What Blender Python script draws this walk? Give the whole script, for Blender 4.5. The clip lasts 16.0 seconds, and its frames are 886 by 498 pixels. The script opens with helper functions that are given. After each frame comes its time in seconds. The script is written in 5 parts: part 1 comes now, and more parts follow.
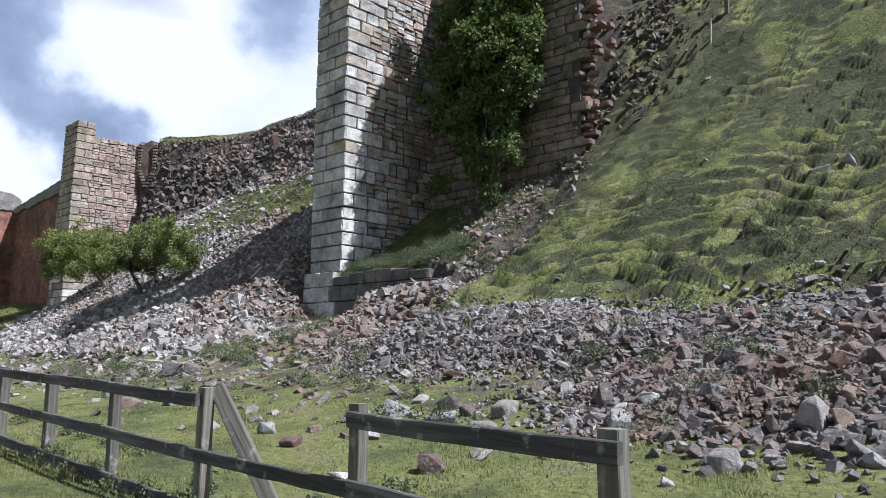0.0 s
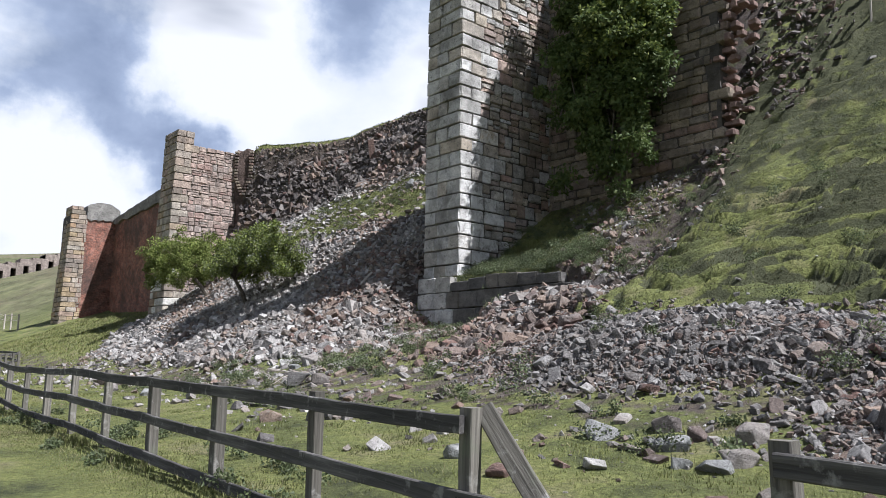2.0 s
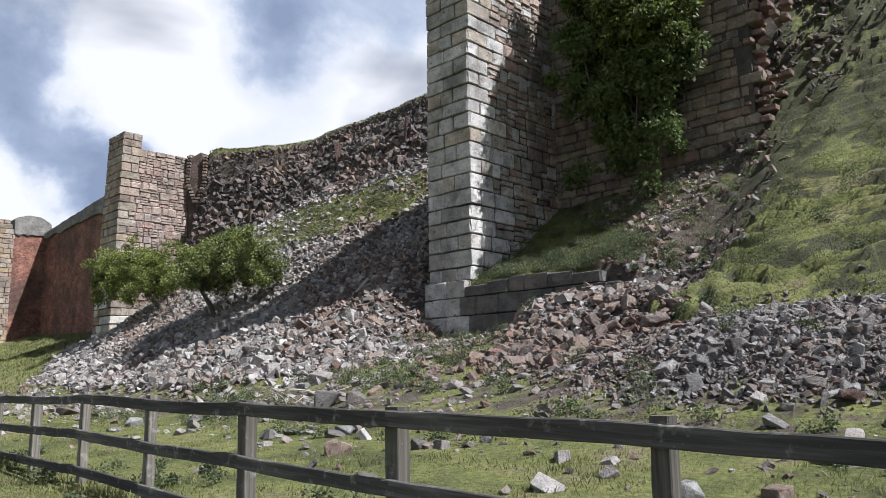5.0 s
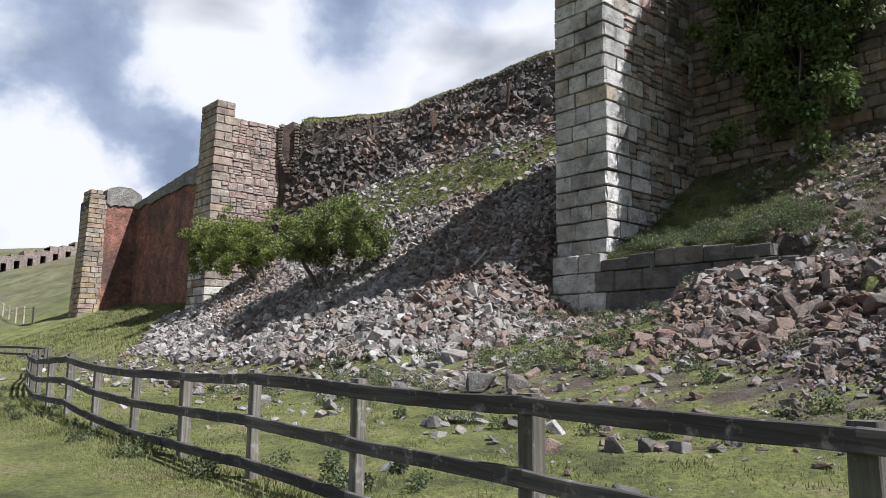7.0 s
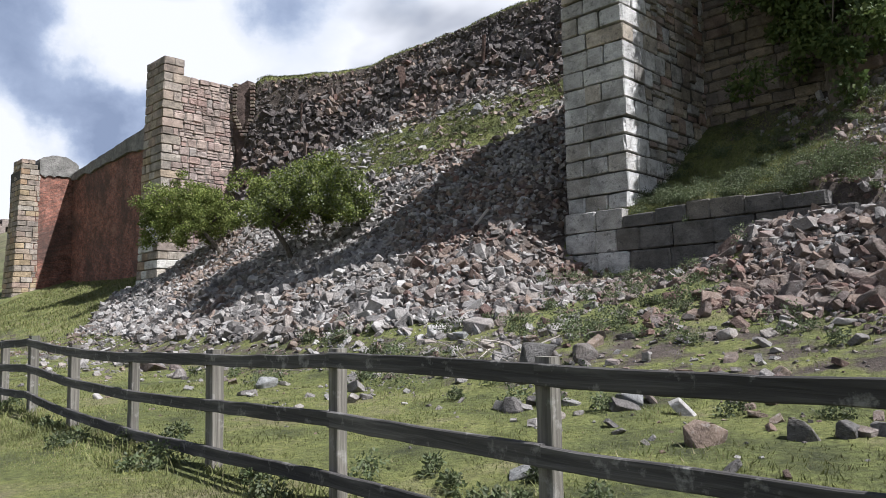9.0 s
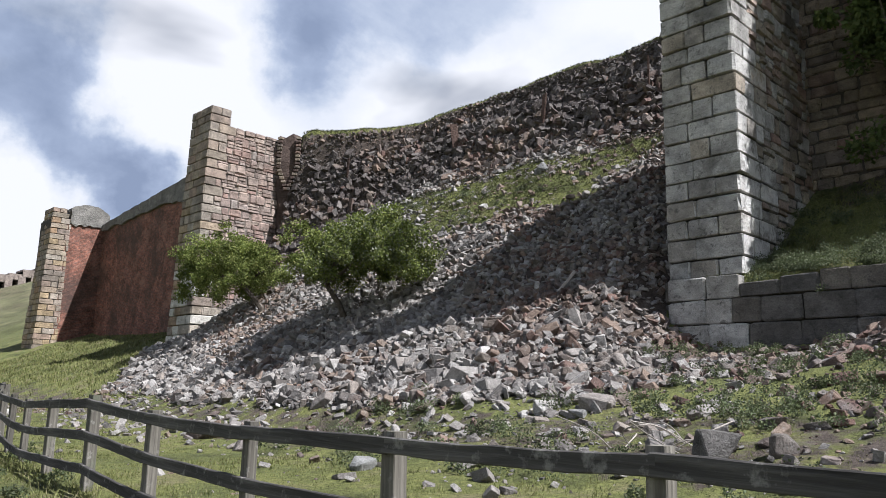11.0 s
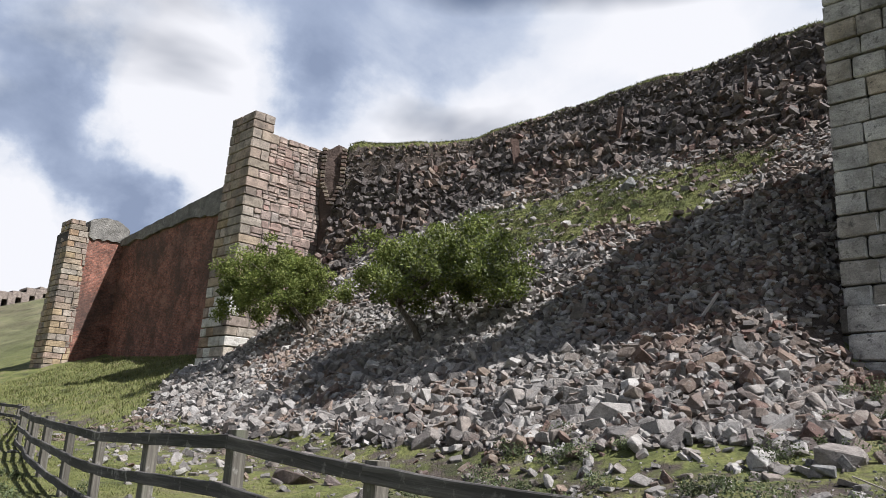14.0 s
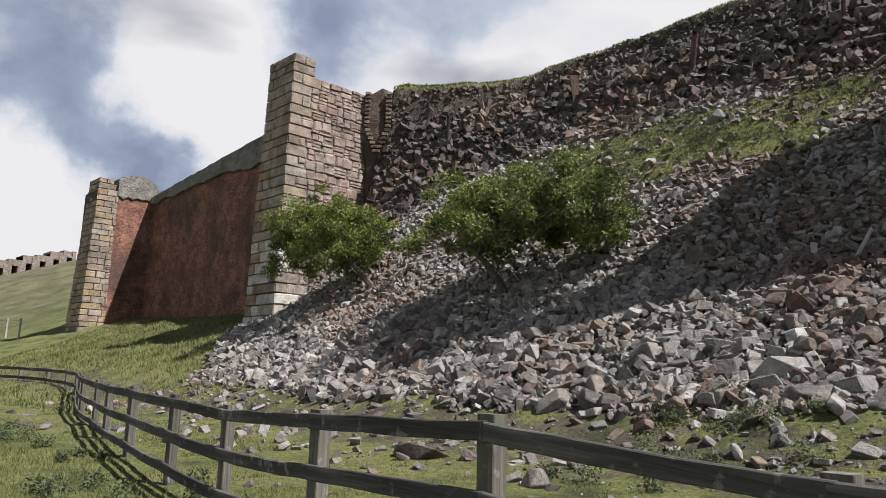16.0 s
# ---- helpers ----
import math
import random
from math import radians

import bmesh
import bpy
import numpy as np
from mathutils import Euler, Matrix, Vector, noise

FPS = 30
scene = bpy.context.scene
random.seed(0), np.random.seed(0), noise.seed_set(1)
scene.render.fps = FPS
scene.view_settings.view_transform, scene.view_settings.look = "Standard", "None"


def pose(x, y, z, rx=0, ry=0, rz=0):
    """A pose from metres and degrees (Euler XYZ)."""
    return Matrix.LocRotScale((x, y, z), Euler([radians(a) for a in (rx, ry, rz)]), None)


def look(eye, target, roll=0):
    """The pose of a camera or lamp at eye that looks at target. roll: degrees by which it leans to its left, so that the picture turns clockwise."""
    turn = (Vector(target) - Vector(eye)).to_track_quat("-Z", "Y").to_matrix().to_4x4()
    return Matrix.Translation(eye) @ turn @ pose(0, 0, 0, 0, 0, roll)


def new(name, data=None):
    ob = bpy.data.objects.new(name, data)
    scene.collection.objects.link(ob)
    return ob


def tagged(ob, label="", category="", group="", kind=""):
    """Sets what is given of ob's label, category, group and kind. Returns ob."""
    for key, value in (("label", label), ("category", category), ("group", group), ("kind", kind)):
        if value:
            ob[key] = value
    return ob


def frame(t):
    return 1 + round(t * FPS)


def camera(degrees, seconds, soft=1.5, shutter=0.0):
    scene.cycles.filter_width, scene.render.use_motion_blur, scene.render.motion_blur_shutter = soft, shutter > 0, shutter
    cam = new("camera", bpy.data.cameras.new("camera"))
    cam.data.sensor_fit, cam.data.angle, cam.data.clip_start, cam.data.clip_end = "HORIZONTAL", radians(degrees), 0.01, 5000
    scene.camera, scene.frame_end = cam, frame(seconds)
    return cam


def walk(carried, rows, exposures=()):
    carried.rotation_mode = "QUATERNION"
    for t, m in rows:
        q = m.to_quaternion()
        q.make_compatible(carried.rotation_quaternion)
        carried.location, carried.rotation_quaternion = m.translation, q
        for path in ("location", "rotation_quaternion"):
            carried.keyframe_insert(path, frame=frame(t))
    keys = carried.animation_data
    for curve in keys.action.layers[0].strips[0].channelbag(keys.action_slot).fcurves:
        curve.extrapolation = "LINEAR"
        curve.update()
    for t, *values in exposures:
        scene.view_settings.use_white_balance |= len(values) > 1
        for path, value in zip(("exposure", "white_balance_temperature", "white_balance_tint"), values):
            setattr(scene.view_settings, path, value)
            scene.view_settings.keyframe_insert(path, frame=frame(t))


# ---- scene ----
cam = camera(60.8, 16.0, soft=0.5)
METRES, EYE, TILT, LEAN, TURN = 20.0, 1.5, -6.5, 0.0, 43.8
ROWS = [
    (0.0, 0.0006, 0.0021, -0.0009, 0.05, 14.27, -0.52),
    (0.5, -0.0124, 0.0211, -0.0023, 3.99, 15.31, -2.7),
    (1.0, -0.0364, 0.0344, -0.0023, 4.7, 15.25, -3.35),
    (1.5, -0.0548, 0.0583, 0.0015, 5.18, 13.09, -2.95),
    (2.0, -0.0766, 0.077, 0.006, 5.46, 14.99, -1.55),
    (2.5, -0.0952, 0.0983, 0.0101, 5.01, 13.91, -0.23),
    (3.0, -0.1151, 0.1145, 0.012, 4.93, 13.96, 0.04),
    (3.5, -0.1371, 0.1308, 0.012, 2.5, 13.49, -0.65),
    (6.0, -0.2384, 0.223, 0.02, 0.4, 17.08, 1.43),
    (6.5, -0.2557, 0.2488, 0.0242, 4.4, 14.32, -0.3),
    (7.0, -0.2811, 0.2645, 0.0278, 5.25, 14.5, -1.25),
    (7.5, -0.2993, 0.2875, 0.031, 3.91, 14.48, -0.21),
    (8.0, -0.3224, 0.3125, 0.0342, 1.6, 12.07, -0.43),
    (8.5, -0.3444, 0.3332, 0.036, 3.31, 15.08, 0.12),
    (9.0, -0.3608, 0.3577, 0.0374, 1.23, 12.34, 0.93),
    (9.5, -0.3812, 0.3789, 0.0402, 1.97, 16.63, -1.07),
    (12.0, -0.4811, 0.4868, 0.0566, 1.02, 17.53, -1.54),
    (12.5, -0.5027, 0.5049, 0.0594, 0.25, 14.79, -0.31),
    (13.0, -0.5262, 0.5246, 0.0604, 1.38, 14.94, -1.88),
    (13.5, -0.5453, 0.5511, 0.0625, -1.84, 17.22, -1.5),
    (14.0, -0.5634, 0.5752, 0.0646, 1.05, 20.07, -3.14),
    (14.5, -0.5854, 0.5947, 0.0668, 0.64, 19.14, -0.84),
    (15.0, -0.6155, 0.6135, 0.0684, -0.33, 20.89, -1.56),
    (15.5, -0.6294, 0.6395, 0.0725, 1.28, 17.68, -0.82),
    (16.0, -0.6505, 0.6612, 0.0783, 2.51, 16.58, -2.08),
]
walk(cam, [(t, pose(0, 0, EYE, TILT, LEAN, TURN) @ pose(METRES * x, METRES * y, METRES * z, 90 + pitch, roll, yaw)) for t, x, y, z, yaw, pitch, roll in ROWS], [(0.0, 1.05, 5700, 13), (2.5, 0.99, 5950, 13), (6.5, 0.95, 6050, 13), (8.0, 0.91, 6100, 13), (8.5, 1.07, 6100, 13), (9.0, 0.97, 6000, 13), (9.5, 1.13, 6000, 13), (12.0, 0.85, 6220, 13), (12.5, 0.85, 6370, 13), (14.0, 0.89, 6220, 13), (14.5, 0.57, 6220, 13), (15.5, 0.55, 6370, 13), (16.0, 0.73, 6420, 13)])

# ---- light ----
SUN = Vector((0.55, 0.19, 0.80)).normalized()
sun_data = bpy.data.lights.new("sun", "SUN")
sun_data.energy, sun_data.angle, sun_data.color = 5.0, radians(0.55), (1.0, 0.97, 0.92)
sun = new("sun", sun_data)
sun.matrix_world = look(SUN * 200, (0, 0, 0))

world = bpy.data.worlds.new("sky")
world.use_nodes = True
scene.world = world


def nd(tree, kind, **values):
    """A node, with its settings and unlinked inputs."""
    n = tree.nodes.new(kind)
    for key, value in values.items():
        if key in n.inputs:
            n.inputs[key].default_value = value
    return n


def math_node(tree, op, a, b=None):
    n = tree.nodes.new("ShaderNodeMath")
    n.operation = op
    for i, v in enumerate((a, b)):
        if v is None:
            continue
        if isinstance(v, (int, float)):
            n.inputs[i].default_value = v
        else:
            tree.links.new(v, n.inputs[i])
    return n.outputs[0]


def ramp(tree, fac, *stops):
    n = tree.nodes.new("ShaderNodeValToRGB")
    while len(n.color_ramp.elements) < len(stops):
        n.color_ramp.elements.new(0.5)
    for e, (p, c) in zip(n.color_ramp.elements, stops):
        e.position = p
        e.color = (*c, 1) if isinstance(c, tuple) else (c, c, c, 1)
    tree.links.new(fac, n.inputs[0])
    return n.outputs[0]


def mix(tree, fac, a, b, mode="MIX"):
    n = tree.nodes.new("ShaderNodeMix")
    n.data_type, n.blend_type = "RGBA", mode
    for sock, v in ((n.inputs[0], fac), (n.inputs[6], a), (n.inputs[7], b)):
        if isinstance(v, (int, float)):
            sock.default_value = v
        elif isinstance(v, tuple):
            sock.default_value = (*v, 1)
        else:
            tree.links.new(v, sock)
    return n.outputs[2]


def noise_node(tree, vec, scale, detail=4.0, rough=0.55, warp=0.0):
    n = nd(tree, "ShaderNodeTexNoise", Scale=scale, Detail=detail, Roughness=rough, Distortion=warp)
    if vec is not None:
        tree.links.new(vec, n.inputs["Vector"])
    return n.outputs["Fac"]


def make_sky():
    t = world.node_tree
    t.nodes.clear()
    out, bg = t.nodes.new("ShaderNodeOutputWorld"), t.nodes.new("ShaderNodeBackground")
    sky = t.nodes.new("ShaderNodeTexSky")
    sky.sky_type, sky.sun_disc = "NISHITA", False
    sky.sun_elevation, sky.sun_rotation = math.asin(SUN.z), math.atan2(SUN.x, SUN.y)
    sky.air_density, sky.dust_density = 1.0, 1.2
    # broken cumulus over the whole dome, laid out on a plane overhead
    co = t.nodes.new("ShaderNodeTexCoord")
    sep = t.nodes.new("ShaderNodeSeparateXYZ")
    t.links.new(co.outputs["Generated"], sep.inputs[0])
    low = math_node(t, "ADD", math_node(t, "MAXIMUM", sep.outputs[2], 0.0), 0.32)
    flat = t.nodes.new("ShaderNodeCombineXYZ")
    t.links.new(math_node(t, "DIVIDE", sep.outputs[0], low), flat.inputs[0])
    t.links.new(math_node(t, "DIVIDE", sep.outputs[1], low), flat.inputs[1])
    shift = nd(t, "ShaderNodeMapping", Location=(CLOUD_X, CLOUD_Y, 0.0))
    t.links.new(flat.outputs[0], shift.inputs[0])
    big = noise_node(t, shift.outputs[0], 1.2, 5.0, 0.48, 0.3)
    fine = noise_node(t, shift.outputs[0], 2.1, 7.0, 0.56, 0.25)
    # the cloud thins towards the zenith
    open_top = math_node(t, "MULTIPLY", math_node(t, "MAXIMUM", math_node(t, "SUBTRACT", sep.outputs[2], 0.5), 0.0), 4.0)
    cover = ramp(t, math_node(t, "SUBTRACT", big, open_top), (0.27, 0.0), (0.42, 1.0))
    # bright heads and grey bellies of the nearer clouds, with billowing outlines
    billow = nd(t, "ShaderNodeTexNoise", Scale=7.0, Detail=7.0, Roughness=0.58)
    t.links.new(co.outputs["Generated"], billow.inputs["Vector"])
    warp = t.nodes.new("ShaderNodeVectorMath")
    warp.operation = "MULTIPLY_ADD"
    t.links.new(billow.outputs["Color"], warp.inputs[0])
    warp.inputs[1].default_value, warp.inputs[2].default_value = (0.15, 0.15, 0.15), (-0.075, -0.075, -0.075)
    bent = t.nodes.new("ShaderNodeVectorMath")
    bent.operation = "ADD"
    t.links.new(co.outputs["Generated"], bent.inputs[0])
    t.links.new(warp.outputs[0], bent.inputs[1])
    total = math_node(t, "MULTIPLY", math_node(t, "SUBTRACT", fine, 0.47), 2.2)
    for x, y, z, wide, weight in CLOUDS:
        away = t.nodes.new("ShaderNodeVectorMath")
        away.operation = "DISTANCE"
        t.links.new(bent.outputs[0], away.inputs[0])
        away.inputs[1].default_value = (x, y, z)
        near = math_node(t, "POWER", math_node(t, "DIVIDE", away.outputs["Value"], wide), 2.0)
        mass = math_node(t, "POWER", 2.718, math_node(t, "MULTIPLY", near, -1.0))
        total = math_node(t, "ADD", total, math_node(t, "MULTIPLY", mass, weight * 0.95))
    tone = ramp(t, math_node(t, "ADD", math_node(t, "MULTIPLY", total, 0.5), 0.5), (0.20, (6.4, 7.8, 10.6)), (0.38, (9.2, 10.8, 13.8)), (0.50, (13.6, 15.0, 17.2)), (0.60, (18.6, 19.2, 20.0)), (0.78, (21.6, 21.6, 21.6)))
    blue = mix(t, 1.0, sky.outputs[0], (1.1, 1.15, 1.2), "MULTIPLY")
    t.links.new(mix(t, cover, blue, tone), bg.inputs[0])
    bg.inputs[1].default_value = 0.0235
    t.links.new(bg.outputs[0], out.inputs[0])


CLOUD_X, CLOUD_Y = 3.1, 1.7
# heads and bellies: the way to each, its spread, and how bright (+) or grey (-) it is
CLOUDS = [(-0.867, 0.363, 0.342, 0.112, 1.00), (-0.950, 0.225, 0.218, 0.095, 1.30), (-0.710, 0.605, 0.360, 0.112, 0.80), (-0.912, 0.251, 0.325, 0.087, -1.00), (-0.916, 0.302, 0.265, 0.081, -1.10), (-0.904, 0.355, 0.240, 0.049, -0.80), (-0.940, 0.167, 0.298, 0.047, -0.70), (-0.770, 0.486, 0.413, 0.065, -0.80), (-0.611, 0.659, 0.439, 0.077, -0.50), (-0.674, 0.578, 0.460, 0.172, -0.30), (-0.885, 0.223, 0.410, 0.069, -0.40), (-0.827, 0.376, 0.417, 0.095, 1.00), (-0.603, 0.692, 0.398, 0.077, 0.80), (-0.407, 0.779, 0.476, 0.095, 0.60)]
make_sky()


# ---- materials ----
def material(name, rough=0.9):
    m = bpy.data.materials.new(name)
    m.use_nodes = True
    t = m.node_tree
    b = t.nodes["Principled BSDF"]
    b.inputs["Roughness"].default_value = rough
    b.inputs["Specular IOR Level"].default_value = 0.25
    return m, t, b


def position(tree):
    return tree.nodes.new("ShaderNodeNewGeometry").outputs["Position"]


def own_random(tree):
    return tree.nodes.new("ShaderNodeObjectInfo").outputs["Random"]


def island_random(tree):
    return tree.nodes.new("ShaderNodeNewGeometry").outputs["Random Per Island"]


def bump(tree, shader, height, strength, distance):
    n = nd(tree, "ShaderNodeBump", Strength=strength, Distance=distance)
    tree.links.new(height, n.inputs["Height"])
    tree.links.new(n.outputs[0], shader.inputs["Normal"])


def stone_material(name, tones, stain, stain_amount, per_island, grain=9.0, depth=0.03, sunlit_lime=False):
    """Weathered stone: a tone of its own for each piece, blotches, fine grain and dark stains; the last option whitens
    the +x side with lime and painted-in sunlight.
    """
    m, t, b = material(name, 0.88)
    pos = position(t)
    pick = island_random(t) if per_island else own_random(t)
    n = len(tones)
    col = ramp(t, pick, *[(i / max(n - 1, 1), c) for i, c in enumerate(tones)])
    blotch = ramp(t, noise_node(t, pos, 2.3, 5.0, 0.6), (0.3, 0.6), (0.7, 1.28))
    col = mix(t, 1.0, col, blotch, "MULTIPLY")
    speck = ramp(t, noise_node(t, pos, 42.0, 4.0, 0.65), (0.3, 0.68), (0.7, 1.25))
    col = mix(t, 1.0, col, speck, "MULTIPLY")
    dirt = ramp(t, noise_node(t, pos, 0.8, 6.0, 0.65), (0.5, 0.0), (0.68, stain_amount))
    col = mix(t, dirt, col, stain)
    # soot in runs and blotches, bedding lines, small pits
    bed = nd(t, "ShaderNodeMapping", Scale=(1.6, 1.6, 7.0))
    t.links.new(pos, bed.inputs[0])
    layers = noise_node(t, bed.outputs[0], 1.3, 6.0, 0.65, 0.8)
    col = mix(t, 1.0, col, ramp(t, layers, (0.3, 0.8), (0.5, 1.0), (0.7, 1.1)), "MULTIPLY")
    col = mix(t, ramp(t, noise_node(t, pos, 5.5, 6.0, 0.7, 0.6), (0.56, 0.0), (0.66, stain_amount)), col, stain)
    pits = ramp(t, noise_node(t, pos, 17.0, 3.0, 0.6), (0.30, 1.0), (0.36, 0.0))
    col = mix(t, math_node(t, "MULTIPLY", pits, 0.7), col, stain)
    if sunlit_lime:
        # pale crust on sunward faces: lime, and sunlight painted into the colour
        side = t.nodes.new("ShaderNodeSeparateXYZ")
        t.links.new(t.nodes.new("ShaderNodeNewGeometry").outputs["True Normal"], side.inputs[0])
        lit_crust = ramp(t, noise_node(t, pos, 3.2, 6.0, 0.7, 0.5), (0.40, 0.0), (0.56, 0.62))
        col = mix(t, math_node(t, "MULTIPLY", lit_crust, ramp(t, side.outputs[0], (0.3, 0.0), (0.6, 1.0))), col, (0.68, 0.67, 0.65))
    t.links.new(col, b.inputs["Base Color"])
    h = math_node(t, "ADD", noise_node(t, pos, grain, 6.0, 0.65), math_node(t, "MULTIPLY", noise_node(t, pos, grain * 6, 3.0, 0.6), 0.3))
    h = math_node(t, "ADD", h, math_node(t, "MULTIPLY", layers, 0.35))
    h = math_node(t, "SUBTRACT", h, math_node(t, "MULTIPLY", pits, 0.5))
    bump(t, b, h, 1.0, depth * 1.6)
    return m


ASHLAR = stone_material("grey_sandstone", [(0.27, 0.255, 0.235), (0.44, 0.43, 0.41), (0.34, 0.322, 0.295), (0.50, 0.49, 0.468), (0.31, 0.295, 0.275), (0.38, 0.325, 0.255), (0.40, 0.39, 0.37)], (0.085, 0.08, 0.075), 0.78, False)
SUNLIT_LIMED = stone_material("limed_sunlit_sandstone", [(0.27, 0.255, 0.235), (0.44, 0.43, 0.41), (0.34, 0.322, 0.295), (0.50, 0.49, 0.468), (0.31, 0.295, 0.275), (0.38, 0.325, 0.255), (0.40, 0.39, 0.37)], (0.085, 0.08, 0.075), 0.78, False, sunlit_lime=True)
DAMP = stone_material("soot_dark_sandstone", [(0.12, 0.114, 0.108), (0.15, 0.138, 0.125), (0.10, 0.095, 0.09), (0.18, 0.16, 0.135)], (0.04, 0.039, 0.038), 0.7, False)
WARM = stone_material("buff_sandstone", [(0.25, 0.215, 0.175), (0.35, 0.295, 0.225), (0.29, 0.225, 0.185), (0.38, 0.34, 0.285), (0.23, 0.195, 0.165), (0.32, 0.24, 0.19)], (0.085, 0.075, 0.064), 0.65, False)
OCHRE = stone_material("ochre_sandstone", [(0.31, 0.24, 0.155), (0.37, 0.285, 0.175), (0.30, 0.245, 0.19), (0.34, 0.225, 0.135)], (0.10, 0.08, 0.06), 0.5, False)
BLEACHED = stone_material("bleached_sandstone", [(0.55, 0.54, 0.50), (0.48, 0.46, 0.42), (0.60, 0.58, 0.54)], (0.2, 0.17, 0.13), 0.5, False)
RUBBLE_WALL = stone_material("pinkish_rubble_stone", [(0.31, 0.235, 0.20), (0.37, 0.29, 0.245), (0.27, 0.215, 0.19), (0.39, 0.315, 0.265), (0.30, 0.20, 0.17), (0.32, 0.28, 0.25)], (0.085, 0.075, 0.068), 0.7, False)
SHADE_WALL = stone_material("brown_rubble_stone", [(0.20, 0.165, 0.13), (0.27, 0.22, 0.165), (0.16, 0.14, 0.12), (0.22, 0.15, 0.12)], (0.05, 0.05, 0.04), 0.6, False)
MORTAR = stone_material("dark_mortar", [(0.07, 0.062, 0.055), (0.09, 0.08, 0.07)], (0.04, 0.037, 0.035), 0.5, False)
PALE_MORTAR = stone_material("crumbling_lime_mortar", [(0.17, 0.145, 0.125), (0.20, 0.175, 0.15)], (0.07, 0.06, 0.055), 0.6, False)
RED_CORE = stone_material("red_rubble_core", [(0.30, 0.16, 0.13), (0.26, 0.17, 0.14), (0.18, 0.125, 0.11), (0.22, 0.185, 0.165)], (0.10, 0.07, 0.06), 0.5, True)


def rubble_material(name, per_island, greys, warms, patch):
    """Fallen stone: grey and blue-grey pieces, with drifts of rust-red and tan ones."""
    m, t, b = material(name, 0.85)
    pos = position(t)
    pick = island_random(t) if per_island else own_random(t)
    n = len(greys)
    cool = ramp(t, pick, *[(i / (n - 1), c) for i, c in enumerate(greys)])
    n = len(warms)
    hot = ramp(t, math_node(t, "FRACT", math_node(t, "MULTIPLY", pick, 7.31)), *[(i / (n - 1), c) for i, c in enumerate(warms)])
    drift = math_node(t, "ADD", noise_node(t, pos, 0.33, 3.0, 0.5), math_node(t, "MULTIPLY", math_node(t, "FRACT", math_node(t, "MULTIPLY", pick, 13.7)), 0.3))
    col = mix(t, ramp(t, drift, (patch, 0.0), (patch + 0.06, 1.0)), cool, hot)
    col = mix(t, 1.0, col, ramp(t, noise_node(t, pos, 6.0, 5.0, 0.65), (0.3, 0.62), (0.7, 1.3)), "MULTIPLY")
    col = mix(t, 1.0, col, ramp(t, noise_node(t, pos, 38.0, 4.0, 0.7), (0.3, 0.78), (0.7, 1.2)), "MULTIPLY")
    pale = ramp(t, noise_node(t, pos, 9.0, 6.0, 0.72), (0.57, 0.0), (0.68, 0.45))
    col = mix(t, pale, col, (0.40, 0.395, 0.37))
    t.links.new(col, b.inputs["Base Color"])
    bump(t, b, noise_node(t, pos, 16.0, 7.0, 0.7), 1.0, 0.05)
    return m


GREYS = [(0.105, 0.096, 0.09), (0.265, 0.25, 0.235), (0.165, 0.15, 0.139), (0.39, 0.375, 0.355), (0.20, 0.176, 0.158), (0.32, 0.305, 0.288), (0.085, 0.077, 0.073), (0.26, 0.225, 0.195)]
SLATES = [(0.075, 0.07, 0.068), (0.20, 0.19, 0.182), (0.12, 0.108, 0.101), (0.30, 0.288, 0.275), (0.15, 0.128, 0.114), (0.23, 0.218, 0.206), (0.065, 0.058, 0.055), (0.17, 0.14, 0.12)]
WARMS = [(0.16, 0.105, 0.085), (0.20, 0.155, 0.12), (0.12, 0.088, 0.078), (0.23, 0.18, 0.14), (0.17, 0.14, 0.128)]
REDS = [(0.125, 0.085, 0.072), (0.20, 0.165, 0.14), (0.10, 0.075, 0.068), (0.155, 0.135, 0.124), (0.18, 0.135, 0.108), (0.22, 0.165, 0.13), (0.115, 0.075, 0.064), (0.17, 0.105, 0.085)]
ROCK = rubble_material("broken_grey_stone", False, GREYS, WARMS, 0.745)
ROCKS = rubble_material("broken_grey_stones", True, GREYS, WARMS, 0.745)
SLATE = rubble_material("slaty_gravel_stone", False, SLATES, REDS, 0.70)
SLATY = rubble_material("slaty_gravel", True, SLATES, REDS, 0.70)
RUST = rubble_material("broken_rusty_stone", False, GREYS, REDS, 0.56)
RUSTS = rubble_material("broken_rusty_stones", True, GREYS, REDS, 0.6)
SCAR_TONES = [(0.05, 0.042, 0.04), (0.105, 0.09, 0.085), (0.07, 0.058, 0.054), (0.15, 0.134, 0.124), (0.042, 0.036, 0.034)]
SCAR = rubble_material("purple_brown_rubble", True, SCAR_TONES, REDS, 0.66)
SCAR_ONE = rubble_material("purple_brown_stone", False, SCAR_TONES, REDS, 0.66)


